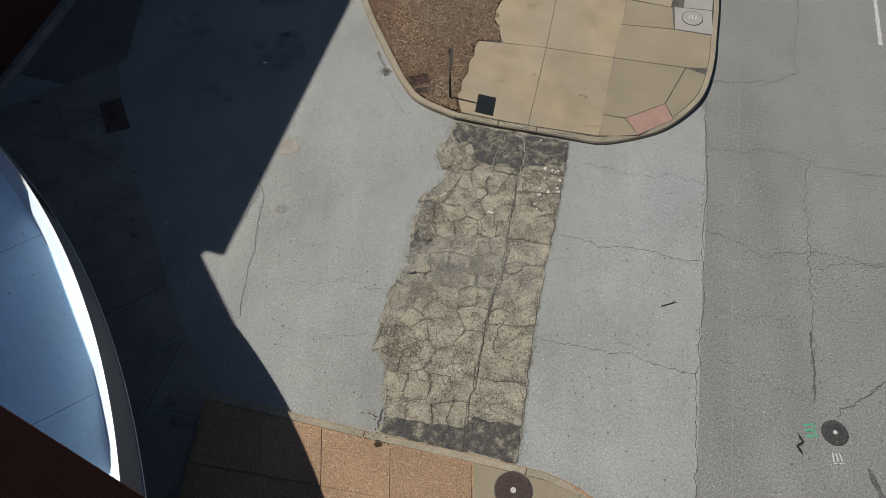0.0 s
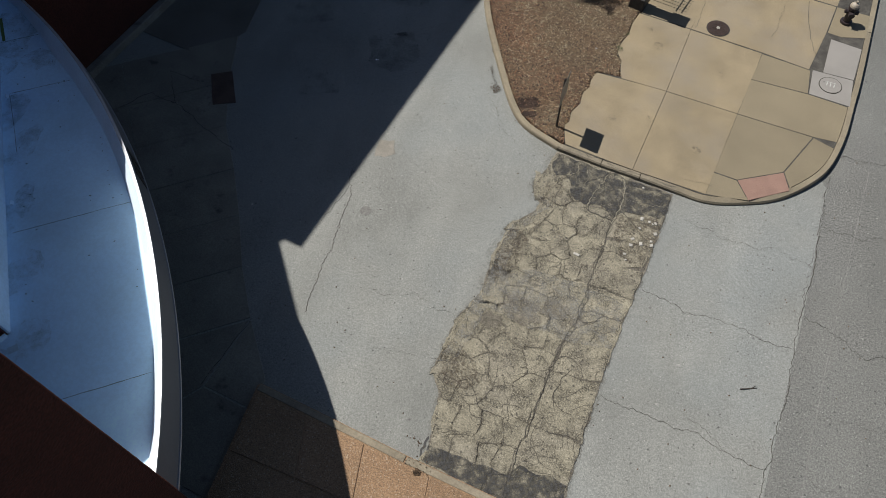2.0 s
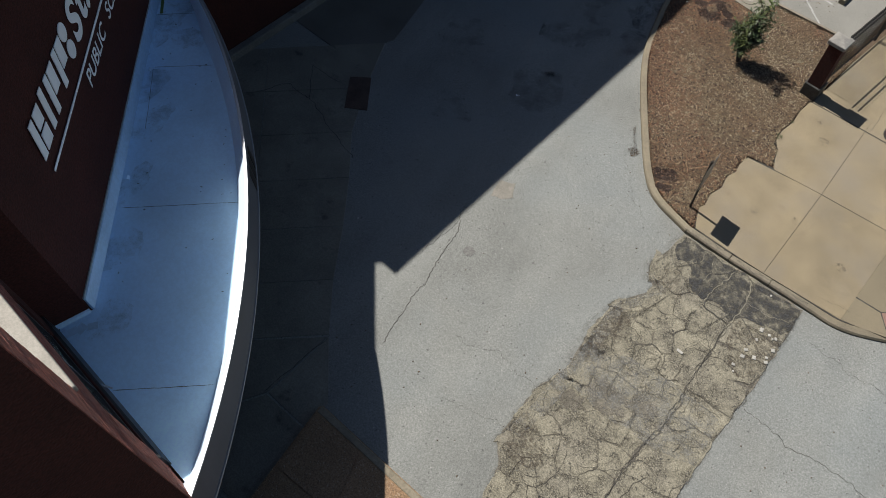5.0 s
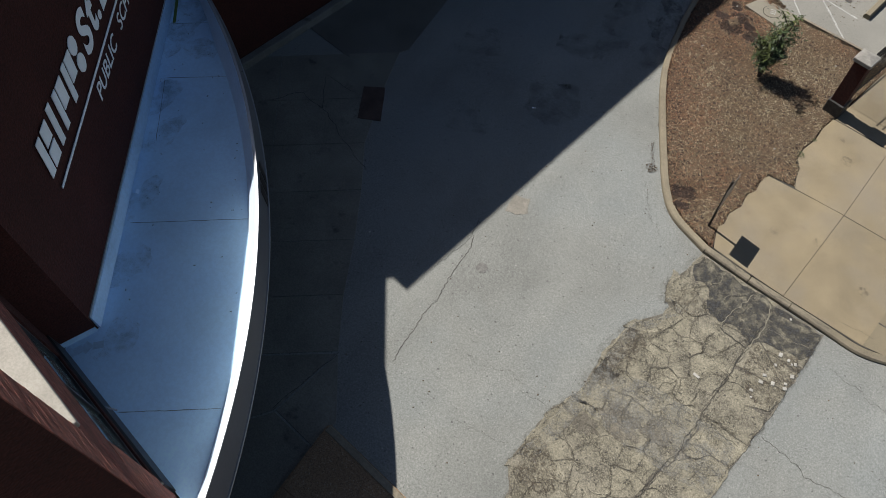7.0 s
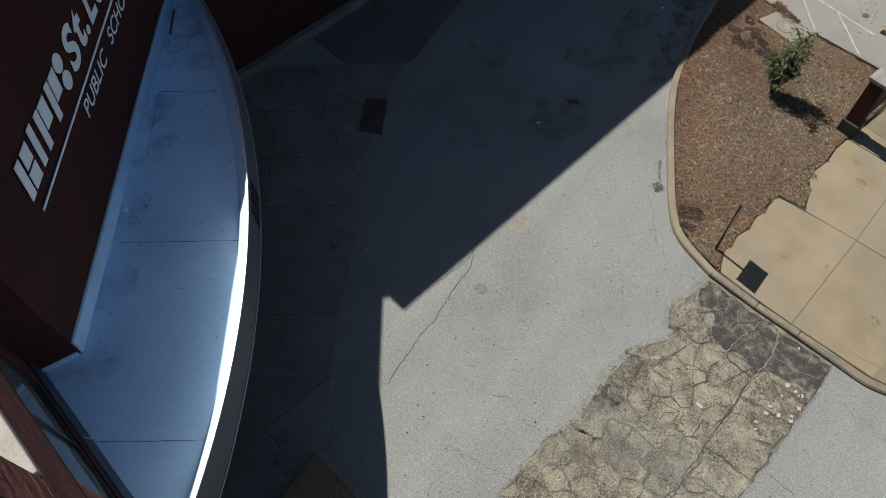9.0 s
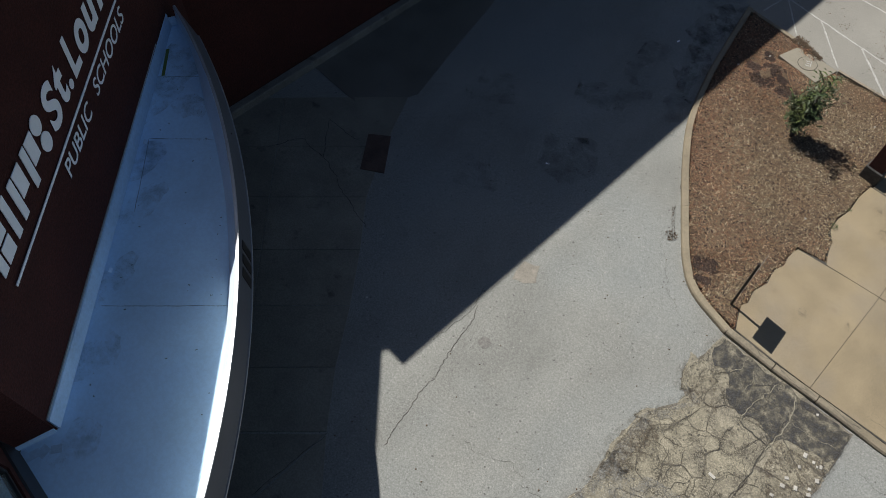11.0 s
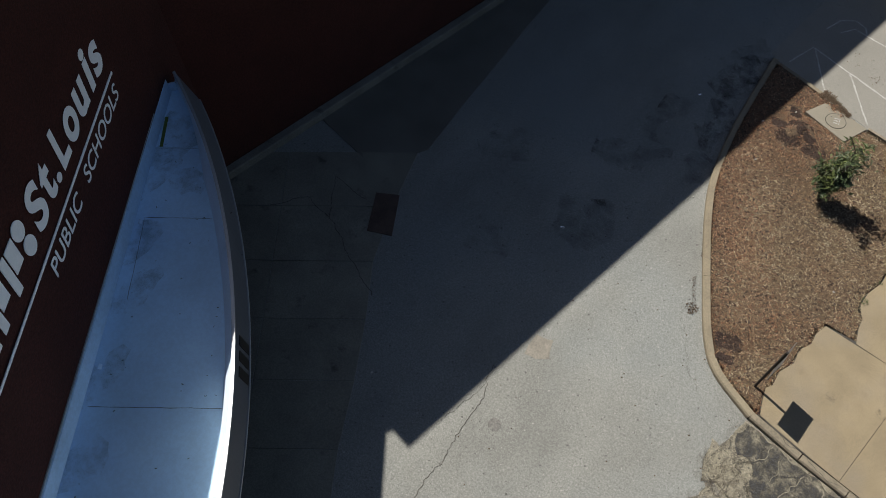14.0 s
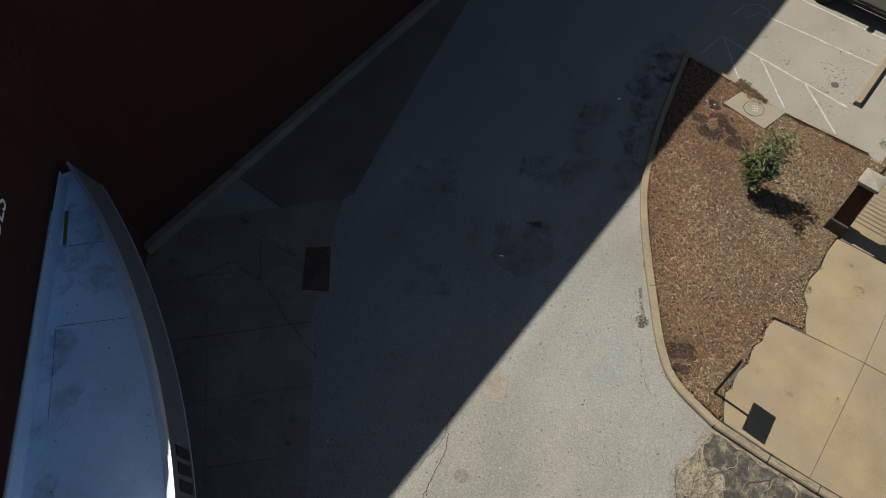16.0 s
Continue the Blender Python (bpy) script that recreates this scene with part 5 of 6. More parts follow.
# the number on the fascia, as plain slanted bars
for k in range(3):
    a = ANG(CB, (-6.58, -3.62)) + (ANG(CB, (-6.12, -4.06)) - ANG(CB, (-6.58, -3.62))) * (k + 0.5) / 3
    tx, ty = -math.sin(a), math.cos(a)
    bm = bmesh.new()
    q = []
    for s, z in ((-0.08, 2.82), (0.06, 2.82), (0.11, 3.27), (-0.03, 3.27)):
        w = (z - Z_BOT) / (Z_TOP - Z_BOT)
        base = Vector((CB[0] + RB * math.cos(a), CB[1] + RB * math.sin(a))).lerp(Vector((CT[0] + RT * math.cos(ANG(CT, (CB[0] + RB * math.cos(a), CB[1] + RB * math.sin(a)))),
                                                                                       CT[1] + RT * math.sin(ANG(CT, (CB[0] + RB * math.cos(a), CB[1] + RB * math.sin(a)))))), w)
        q.append((base.x - tx * s + 0.012 * math.cos(a), base.y - ty * s + 0.012 * math.sin(a), z))
    vs = [bm.verts.new(p) for p in q] + [bm.verts.new((p[0] - 0.008 * math.cos(a), p[1] - 0.008 * math.sin(a), p[2])) for p in q]
    bm.faces.new(vs[:4]), bm.faces.new(vs[4:])
    for i in range(4):
        bm.faces.new((vs[i], vs[(i + 1) % 4], vs[4 + (i + 1) % 4], vs[4 + i]))
    part("number_bar", bm, M_BLACK, canopy, "black slanted bar")

# ---- painted sign on the wall ----
S0, SD, SO = Vector((-7.123, -5.969)), Vector((-0.58643, 0.81)), Vector((0.81, 0.58643))
sign = tagged(new("wall_sign_lettering"), "white painted lettering with an underline on brick", "sign")


def on_sign(u, z, out):
    p = S0 + SD * u + SO * out
    return (p.x, p.y, z)


def plate(pts, name, material=None, z_out=0.012):
    bm = bmesh.new()
    f = [bm.verts.new(on_sign(u, z, z_out)) for u, z in pts]
    b = [bm.verts.new(on_sign(u, z, 0.002)) for u, z in pts]
    bm.faces.new(f), bm.faces.new(b)
    for i in range(len(pts)):
        bm.faces.new((f[i], f[(i + 1) % len(pts)], b[(i + 1) % len(pts)], b[i]))
    part(name, bm, material or M_WHITE, sign)


def slanted(u0, u1, z0, z1, lean=0.17):
    k = (z1 - z0) * lean
    return [(u0, z0), (u1, z0), (u1 + k, z1), (u0 + k, z1)]


plate([(0.0, 4.745), (4.64, 4.745), (4.64, 4.78), (0.0, 4.78)], "underline")
# the first part of the name, as plain slanted shapes
for u0, u1, z1 in ((-0.03, 0.10, 5.47), (0.46, 0.58, 5.5), (0.70, 0.82, 5.47), (1.14, 1.26, 5.47)):
    plate(slanted(u0, u1, 4.98, z1), "letter_shape")
for u0, u1, z0, z1 in ((0.14, 0.36, 4.98, 5.2), (0.20, 0.40, 5.24, 5.47), (0.88, 1.08, 5.14, 5.46), (1.32, 1.52, 5.14, 5.46)):
    plate(slanted(u0, u1, z0, z1), "letter_shape")
for u, z in ((1.71, 5.385), (1.71, 5.11)):
    plate([(u + 0.115 * math.cos(a * math.tau / 24), z + 0.125 * math.sin(a * math.tau / 24)) for a in range(24)], "dot")
BIG = (("S", 1.93, 2.33, 4.97, 5.51), ("t", 2.36, 2.62, 4.98, 5.48), (".", 2.62, 2.74, 4.98, 5.1), ("L", 2.82, 3.13, 4.98, 5.51), ("o", 3.19, 3.56, 4.97, 5.38),
       ("u", 3.61, 4.0, 4.97, 5.37), ("i", 4.06, 4.3, 4.98, 5.53), ("s", 4.29, 4.63, 4.97, 5.38))
for word, u0, u1, z0, z1 in (("PUBLIC", 1.68, 2.77, 4.435, 4.66), ("SCHOOLS", 3.03, 4.56, 4.435, 4.66)) + BIG:
    cu = bpy.data.curves.new("word", "FONT")
    cu.body, cu.shear, cu.extrude, cu.offset = word, 0.2, 0.004, 0.006 if len(word) > 1 else 0.034
    tmp = bpy.data.objects.new("word", cu)
    scene.collection.objects.link(tmp)
    bpy.context.view_layer.update()
    me = bpy.data.meshes.new_from_object(tmp.evaluated_get(bpy.context.evaluated_depsgraph_get()))
    bpy.data.objects.remove(tmp)
    xs = [v.co.x for v in me.vertices]
    ys = [v.co.y for v in me.vertices]
    sx, sy = (u1 - u0) / (max(xs) - min(xs)), (z1 - z0) / (max(ys) - min(ys))
    for v in me.vertices:
        v.co = on_sign(u0 + (v.co.x - min(xs)) * sx, z0 + (v.co.y - min(ys)) * sy, 0.008 + v.co.z * 0.5)
    bm = bmesh.new()
    bm.from_mesh(me)
    bmesh.ops.remove_doubles(bm, verts=bm.verts, dist=1e-5)
    left = set(bm.verts)
    while left:          # one object a letter
        group, todo = set(), [left.pop()]
        while todo:
            v = todo.pop()
            group.add(v)
            for e in v.link_edges:
                o = e.other_vert(v)
                if o in left:
                    left.discard(o)
                    todo.append(o)
        one = bmesh.new()
        made = {v: one.verts.new(v.co) for v in group}
        for f in bm.faces:
            if f.verts[0] in group:
                one.faces.new([made[v] for v in f.verts])
        part("letter", one, M_WHITE, sign)
    bm.free()


# ---- sign post in the bed ----
def sign_post(x, y):
    post = tagged(new("sign_post"), "thin dark post with a flat metal sign in the mulch", "sign")
    z = bed_z(x, y)
    part("post", rod(bmesh.new(), (x, y, z - 0.05), (x, y, 1.5), 0.022, 8), M_POST, post)
    bm = bmesh.new()
    block(bm, Matrix.Translation((x + 0.028, y, 1.205)) @ Matrix.Rotation(radians(-5), 4, "Z"), 0.008, 0.535, 0.56, 0.003)
    part("panel", bm, M_STEEL, post, "bare metal sign panel seen edge on")
    for dz in (1.03, 1.38):
        part("bolt", rod(bmesh.new(), (x - 0.03, y, dz), (x + 0.045, y, dz), 0.008, 6), M_STEEL, post)


sign_post(-0.57, 1.425)


# ---- young tree ----
def tree(x, y):
    rng = random.Random(21)
    t = tagged(new("young_tree"), "small leafy green sapling planted in mulch", "tree")
    z0 = bed_z(x, y)
    bm = bmesh.new()
    limbs = []

    def grow(p, d, length, r, level):
        q = p + d * length
        rod(bm, p, q, r, 6, r * 0.6)
        limbs.append((p.lerp(q, 0.45 if level == 0 else 0.1), q))
        if level < 2:
            for k in range((7, 3)[level]):
                nd = (d * 0.8 + Vector((rng.uniform(-1, 1), rng.uniform(-1, 1), rng.uniform(-0.2, 0.5))) * (0.6, 0.7)[level]).normalized()
                grow(p.lerp(q, rng.uniform(0.35, 1.0)), nd, length * rng.uniform(0.2, 0.33), r * 0.55, level + 1)

    base = Vector((x, y, z0 - 0.05))
    for dx, dy, L in ((0.03, 0.2, 1.35), (0.05, -0.04, 1.3), (-0.3, 0.1, 0.75), (-0.18, 0.22, 0.8), (0.16, 0.05, 0.9), (-0.12, -0.1, 0.6), (0.14, 0.2, 0.95), (0.05, 0.08, 1.1)):
        grow(base, Vector((dx, dy, 1)).normalized(), L, 0.018, 0)
    part("trunk", bm, M_BARK, t)
    vs, fs = [], []
    for p, q in limbs:
        for k in range(7):
            c = p.lerp(q, rng.uniform(0.25, 1.1)) + Vector((rng.gauss(0, 0.075), rng.gauss(0, 0.075), rng.gauss(0, 0.05)))
            L = rng.uniform(0.03, 0.075)
            m = Matrix.Translation(c) @ Euler((rng.uniform(-0.7, 0.7), rng.uniform(-0.7, 0.7), rng.uniform(0, 6.3))).to_matrix().to_4x4()
            n = len(vs)
            vs += [tuple(m @ Vector(v)) for v in ((-L, 0, 0), (-L * 0.1, -L * 0.3, 0.01), (L, 0, -0.016), (-L * 0.1, L * 0.3, 0.01), (0, 0, -0.004))]
            fs += [(n, n + 1, n + 4), (n + 1, n + 2, n + 4), (n + 2, n + 3, n + 4), (n + 3, n, n + 4)]
    me = bpy.data.meshes.new("crown")
    me.from_pydata(vs, [], fs)
    me.materials.append(M_LEAF)
    crown = new("crown", me)
    crown.parent = t


tree(-1.2, 5.65)


def clump(name, x, y, r, n, material, label, category, seed, z=None, size=(0.01, 0.028), rise=0.04, along=(0, 0)):
    """A low tuft of small blades or leaves, or a drift of them along a line, one mesh."""
    rng = random.Random(seed)
    vs, fs = [], []
    for k in range(n):
        a, d = rng.uniform(0, math.tau), r * math.sqrt(rng.random())
        s = rng.uniform(-1, 1)
        px, py = x + d * math.cos(a) + along[0] * s, y + d * math.sin(a) + along[1] * s
        L = rng.uniform(*size)
        base = bed_z(px, py) if z is None else z
        m = Matrix.Translation((px, py, base + rng.uniform(0.004, rise))) @ Euler((rng.uniform(-0.8, 0.8), rng.uniform(-0.8, 0.8), rng.uniform(0, 6.3))).to_matrix().to_4x4()
        i = len(vs)
        vs += [tuple(m @ Vector(v)) for v in ((-L, 0, 0), (0, -L * 0.3, 0.004), (L, 0, 0), (0, L * 0.3, 0.004))]
        fs += [(i, i + 1, i + 2), (i, i + 2, i + 3)]
    me = bpy.data.meshes.new(name)
    me.from_pydata(vs, [], fs)
    me.materials.append(material)
    return tagged(new(name, me), label, category, kind="stuff")


clump("weeds", 0.3, 4.05, 0.08, 40, M_WEED, "green weeds at the edge of the slabs", "weeds", 1)
clump("weeds", 0.42, 4.6, 0.04, 16, M_WEED, "green weeds at the edge of the slabs", "weeds", 2)
clump("weeds", 0.95, 8.15, 0.14, 90, M_WEED, "green weeds along the parking kerb", "weeds", 3, z=0.01)
clump("leaf_litter", -2.09, 2.17, 0.12, 130, M_DEBRIS, "dry brown leaf litter along the kerb", "leaf litter", 4, z=0.006, size=(0.01, 0.026), rise=0.02)
clump("leaf_litter", -2.24, 2.56, 0.035, 70, M_DEBRIS, "thin drift of dry leaves along the kerb", "leaf litter", 6, z=0.006, size=(0.01, 0.022), rise=0.02, along=(-0.13, 0.27))
clump("leaf_litter", -1.16, -6.26, 0.06, 90, M_DEBRIS, "dark brown leaf dirt spilled over the kerb joint", "leaf litter", 9, z=UP, size=(0.012, 0.03), rise=0.02)
clump("leaf_litter", -2.42, 3.3, 0.05, 40, M_DEBRIS, "dry brown leaf litter along the kerb", "leaf litter", 5, z=0.006, size=(0.01, 0.02), rise=0.02)
rng = random.Random(44)
vs, fs = [], []
for k in range(900):       # mulch spilled over the edge of the bed
    u = rng.random()
    p = Vector((-2.2, 8.43)).lerp(Vector((-1.5, 8.08)), u)
    d = rng.gauss(0, 0.055 * (1.15 - 0.6 * u))
    x, y = p.x + 0.45 * d, p.y + 0.9 * d
    w = rng.uniform(0.008, 0.022)
    m = pose(x, y, 0.13 + max(0, 0.05 - abs(d) * 0.5) * rng.random(), rng.uniform(-30, 30), rng.uniform(-30, 30), rng.uniform(0, 180))
    n = len(vs)
    vs += [tuple(m @ Vector(q)) for q in ((-w * 1.6, -w * 0.5, 0), (w, -w * 0.6, 0), (w * 1.5, w * 0.5, 0), (-w, w * 0.6, 0), (0, 0, w * 0.6))]
    fs += [(n, n + 1, n + 4), (n + 1, n + 2, n + 4), (n + 2, n + 3, n + 4), (n + 3, n, n + 4)]
me = bpy.data.meshes.new("mulch_spill")
me.from_pydata(vs, [], fs)
me.materials.append(M_MULCH)
tagged(new("mulch_spill", me), "brown mulch spilled beside the utility pad", "mulch", kind="stuff")


# ---- pillar and fence ----
def pillar(x, y, turn):
    p = tagged(new("gate_pillar"), "dark brick pillar with stone base and cap", "pillar")
    at = Matrix.Translation((x, y, 0)) @ Matrix.Rotation(radians(turn), 4, "Z")
    part("base", block(bmesh.new(), at @ pose(0, 0, 0.27), 0.36, 0.36, 0.34, 0.015), M_CASTIRON, p, "dark weathered stone base")
    part("shaft", block(bmesh.new(), at @ pose(0, 0, 0.97), 0.29, 0.29, 1.1, 0.008), M_BRICK, p)
    bm = bmesh.new()
    block(bm, at @ pose(0, 0, 1.55), 0.38, 0.38, 0.09, 0.012)
    bmesh.ops.create_cone(bm, cap_ends=True, segments=4, radius1=0.26, radius2=0.06, depth=0.05, matrix=at @ pose(0, 0, 1.615, 0, 0, 45))
    part("cap", bm, M_CAP, p, "pale stone cap")


pillar(0.47, 5.62, -14)
pillar(2.55, 12.7, -14)


def fence():
    f = tagged(new("iron_fence"), "black iron picket fence beside the sidewalk", "fence")
    a, b = Vector((0.58, 5.85)), Vector((2.45, 12.4))
    d = (b - a).normalized()
    L = (b - a).length
    for z in (0.28, 1.23, 1.42):
        bm = bmesh.new()
        rod(bm, (*a, z), (*b, z), 0.016, 4)
        part("rail", bm, M_IRON, f)
    me = None
    n = int(L / 0.105)
    for k in range(1, n):
        p = a + d * (k * 0.105)
        if me is None:
            bm = bmesh.new()
            rod(bm, (0, 0, 0.2), (0, 0, 1.5), 0.009, 5)
            rod(bm, (0, 0, 1.5), (0, 0, 1.56), 0.012, 5, 0.001)
            ob = link_mesh("picket", bm, M_IRON, f)
            me = ob.data
        else:
            ob = new("picket", me)
            ob.parent = f
        ob.location = (p.x, p.y, 0)
    for s in (2.25, 4.5):
        p = a + d * s
        part("post", rod(bmesh.new(), (p.x, p.y, 0.1), (p.x, p.y, 1.58), 0.028, 4), M_IRON, f)


fence()


# ---- hydrant ----
def hydrant(x, y):
    h = tagged(new("fire_hydrant"), "dark fire hydrant with a cream painted cap", "hydrant")
    z = UP
    bm = bmesh.new()
    rod(bm, (x, y, z), (x, y, z + 0.05), 0.13, 16)
    rod(bm, (x, y, z + 0.05), (x, y, z + 0.42), 0.085, 16)
    rod(bm, (x, y, z + 0.40), (x, y, z + 0.44), 0.115, 16)
    part("barrel", bm, M_HYDRANT, h)
    bm = bmesh.new()
    bmesh.ops.create_uvsphere(bm, u_segments=14, v_segments=8, radius=0.105, matrix=pose(x, y, z + 0.46) @ Matrix.Diagonal((1, 1, 0.9, 1)))
    rod(bm, (x, y, z + 0.54), (x, y, z + 0.60), 0.025, 5)
    part("bonnet", bm, M_HYDCAP, h, "cream bonnet", smooth=False)
    for dx, dy, r in ((0.15, 0, 0.05), (-0.15, 0, 0.05), (0, -0.17, 0.065)):
        part("nozzle", rod(bmesh.new(), (x, y, z + 0.3), (x + dx, y + dy, z + 0.3), r, 10), M_HYDRANT, h)


hydrant(5.16, 6.42)


# ---- covers ----
def cover(name, x, y, r, z, material, label, knob=None, ring=True):
    c = tagged(new(name), label, "manhole cover", group="manhole covers")
    bm = bmesh.new()
    if ring:
        bmesh.ops.create_cone(bm, cap_ends=True, segments=40, radius1=r * 1.05, radius2=r * 1.05, depth=0.03, matrix=pose(x, y, z - 0.012))
        part("frame", bm, M_CASTIRON, c)
        bm = bmesh.new()
    bmesh.ops.create_cone(bm, cap_ends=True, segments=40, radius1=r, radius2=r * 0.985, depth=0.03, matrix=pose(x, y, z - 0.006))
    for k in range(7):
        for j in range(7):
            u, v = (k - 3) * r * 0.24, (j - 3) * r * 0.24
            if u * u + v * v < (0.82 * r) ** 2:
                block(bm, pose(x + u, y + v, z + 0.011), r * 0.13, r * 0.13, 0.008)
    part("lid", bm, material, c)
    bm = bmesh.new()
    for k in range(30):
        a, d = k * 2.39996, r * 0.86 * math.sqrt((k + 1) / 30)
        if d > 0.3 * r:
            rod(bm, (x + d * math.cos(a), y + d * math.sin(a), z + 0.004), (x + d * math.cos(a), y + d * math.sin(a), z + 0.0165), r * 0.045, 8)
    tagged(part("vent_holes", bm, M_BLACK, c, "small dark vent holes"), kind="stuff")
    if knob:
        part("badge", rod(bmesh.new(), (x, y, z + 0.006), (x, y, z + 0.022), r * 0.16, 14), knob, c, "pale centre plug")
    return c


cover("manhole_cover", 2.36, 5.36, 0.25, UP + 0.008, M_CASTRED, "reddish brown iron cover with white plug in sidewalk", M_WHITESTONE)
cover("manhole_cover", 1.08, -6.83, 0.29, UP + 0.008, M_CASTRED, "reddish brown iron cover with white plug in sidewalk", M_WHITESTONE)
cover("manhole_cover", 6.34, -5.45, 0.205, 0.012, M_CASTIRON, "worn black iron manhole cover in the street", M_WHITESTONE)
cover("manhole_cover", 8.28, 5.62, 0.2, 0.012, M_CASTIRON, "worn black iron manhole cover in the street", M_WHITESTONE)


def plain_lid(x, y, r, z, label, angle, material):
    c = tagged(new("utility_lid"), label, "utility lid", group="utility lids")
    bm = bmesh.new()
    bmesh.ops.create_cone(bm, cap_ends=True, segments=36, radius1=r * 1.06, radius2=r * 1.06, depth=0.01, matrix=pose(x, y, z - 0.003))
    part("rim", bm, M_GAP, c)
    bm = bmesh.new()
    bmesh.ops.create_cone(bm, cap_ends=True, segments=36, radius1=r, radius2=r * 0.99, depth=0.014, matrix=pose(x, y, z))
    part("lid", bm, material, c)
    for k in range(3):       # chalked mark, unreadable
        m = Matrix.Translation((x, y, z + 0.0095)) @ Matrix.Rotation(radians(angle), 4, "Z") @ pose((k - 1) * r * 0.33, 0, 0)
        part("mark_bar", block(bmesh.new(), m, r * 0.12, r * 0.42, 0.003), M_PAINT, c, "white painted bar")
    m = Matrix.Translation((x, y, z + 0.0095)) @ Matrix.Rotation(radians(angle), 4, "Z") @ pose(0, -r * 0.33, 0)
    part("mark_bar", block(bmesh.new(), m, r * 0.9, r * 0.07, 0.003), M_PAINT, c, "white painted bar")
    part("lifting_hole", rod(bmesh.new(), (x - r * 0.6, y + r * 0.25, z), (x - r * 0.6, y + r * 0.25, z + 0.0095), r * 0.06, 8), M_BLACK, c)


plain_lid(4.88, 4.26, 0.23, UP + 0.006, "pale grey round utility lid with a chalk mark", 170, M_WALK_GREY)
plain_lid(-1.69, 7.8, 0.2, UP + 0.0195, "round utility lid in a tan concrete pad", 100, M_LID)


# ---- painted survey marks on the street, as plain bars ----
def marks(x, y, material, label, angle, w, h):
    m0 = Matrix.Translation((x, y, 0.006)) @ Matrix.Rotation(radians(angle), 4, "Z")
    g = tagged(new("paint_mark"), label, "paint mark", group="sprayed marks")
    for k in range(3):
        part("bar", block(bmesh.new(), m0 @ pose((k - 1) * w * 0.36, 0, 0, 0, 0, 6 * (k - 1)), w * 0.14, h, 0.003), material, g)
    part("bar", block(bmesh.new(), m0 @ pose(0, -h * 0.72, 0), w, h * 0.16, 0.003), material, g)


marks(5.93, -5.44, M_GREENMARK, "green sprayed utility mark on the street", 95, 0.26, 0.13)
marks(6.3, -5.86, M_PAINT, "white sprayed utility mark on the street", 5, 0.17, 0.14)
part("tar_stain", ribbon(bmesh.new(), [(5.74, -5.5), (5.80, -5.65), (5.70, -5.72), (5.77, -5.86)], 0.05, 0.0046, 0.02, 6.0), M_BLACK, ground)
bm = bmesh.new()
part("oil_spot", rod(bmesh.new(), (-0.33, 9.36, 0.0), (-0.33, 9.36, 0.0085), 0.085, 20), M_TARSTAIN, driveway, "dark oil spot")
for r, (px, py) in ((0.11, (-3.7, -1.69)),):
    bmesh.ops.create_cone(bm, cap_ends=True, segments=24, radius1=r, radius2=r, depth=0.01, matrix=pose(px, py, 0.004))
tagged(part("dark_spot", bm, M_SPOT, driveway, "faded round oil spot"), kind="stuff")
blot("brown_stain", [(-4.04, 0.09), (-3.75, 0.18), (-3.64, -0.16), (-3.8, -0.32), (-4.02, -0.36)], 0.0085, M_TANSTAIN, driveway)
for name, pts in (("kerb_stain", [(-3.3, 5.0), (-3.42, 6.2), (-3.52, 7.4), (-3.6, 8.7), (-3.9, 8.9), (-4.2, 8.2), (-4.15, 7.4), (-3.95, 6.4), (-3.75, 5.7), (-3.55, 5.1)]),
                  ("oil_stain", [(-4.3, 6.75), (-4.75, 6.5), (-4.95, 5.9), (-4.7, 5.3), (-4.4, 5.2), (-4.5, 5.8), (-4.35, 6.3)]),
                  ("oil_stain", [(-5.5, 4.6), (-5.2, 4.2), (-4.7, 4.2), (-4.2, 4.7), (-4.1, 5.2), (-4.5, 5.0), (-5.0, 4.75)]),
                  ("oil_stain", [(-5.15, 2.75), (-4.95, 2.1), (-4.4, 2.0), (-3.95, 2.5), (-4.4, 3.3)])):
    mid = sum((Vector(p) for p in pts), Vector((0, 0))) / len(pts)
    for k, f in enumerate((1.25, 0.85) if name == "kerb_stain" else (1.1,)):      # thinning out towards its edge
        blot(name, [tuple(mid.lerp(Vector(p), f)) for p in pts], 0.0092 + 0.0004 * k, M_OIL, driveway, shake=0.3)
for x, y, r in ((-6.77, -1.01, 0.12), (-6.25, -0.72, 0.1), (-5.9, 1.2, 0.4), (-6.9, 3.2, 0.5)):
    blot("oil_smudge", [(x + 1.3 * r * math.cos(a * 0.785), y + r * math.sin(a * 0.785)) for a in range(8)], 0.0095, M_SMUDGE, driveway, shake=r * 0.7)

# ---- twig and grit ----
for x, y, turn in ((-4.87, 2.27, 20), (-4.31, 6.94, 65)):
    scrap = new("paper_scrap")
    bm = bmesh.new()
    block(bm, pose(x, y, 0.012, 4, 3, turn), 0.075, 0.026, 0.004, 0.001)
    block(bm, pose(x + 0.01, y + 0.006, 0.018, -12, 8, turn + 30), 0.04, 0.022, 0.004, 0.001)
    part("sheet", bm, M_WHITE, tagged(scrap, "small crumpled white paper scrap on the driveway", "litter", "paper scraps"))
# Black ribbon painted in for the darkness of a hole by the kerb.
part("tar_drip", ribbon(bmesh.new(), [(-1.15, -5.62), (-1.18, -5.72), (-1.17, -5.8), (-1.21, -5.86), (-1.19, -5.98)], 0.045, 0.009, 0.02, 3.0, step=0.03), M_BLACK, driveway, "twisted black ribbon for a dark hole by the kerb")
part("bolt_hole", rod(bmesh.new(), (0.5, -5.7, 0.01), (0.5, -5.7, 0.031), 0.032, 10), M_BLACK, strip, "small dark iron plug")
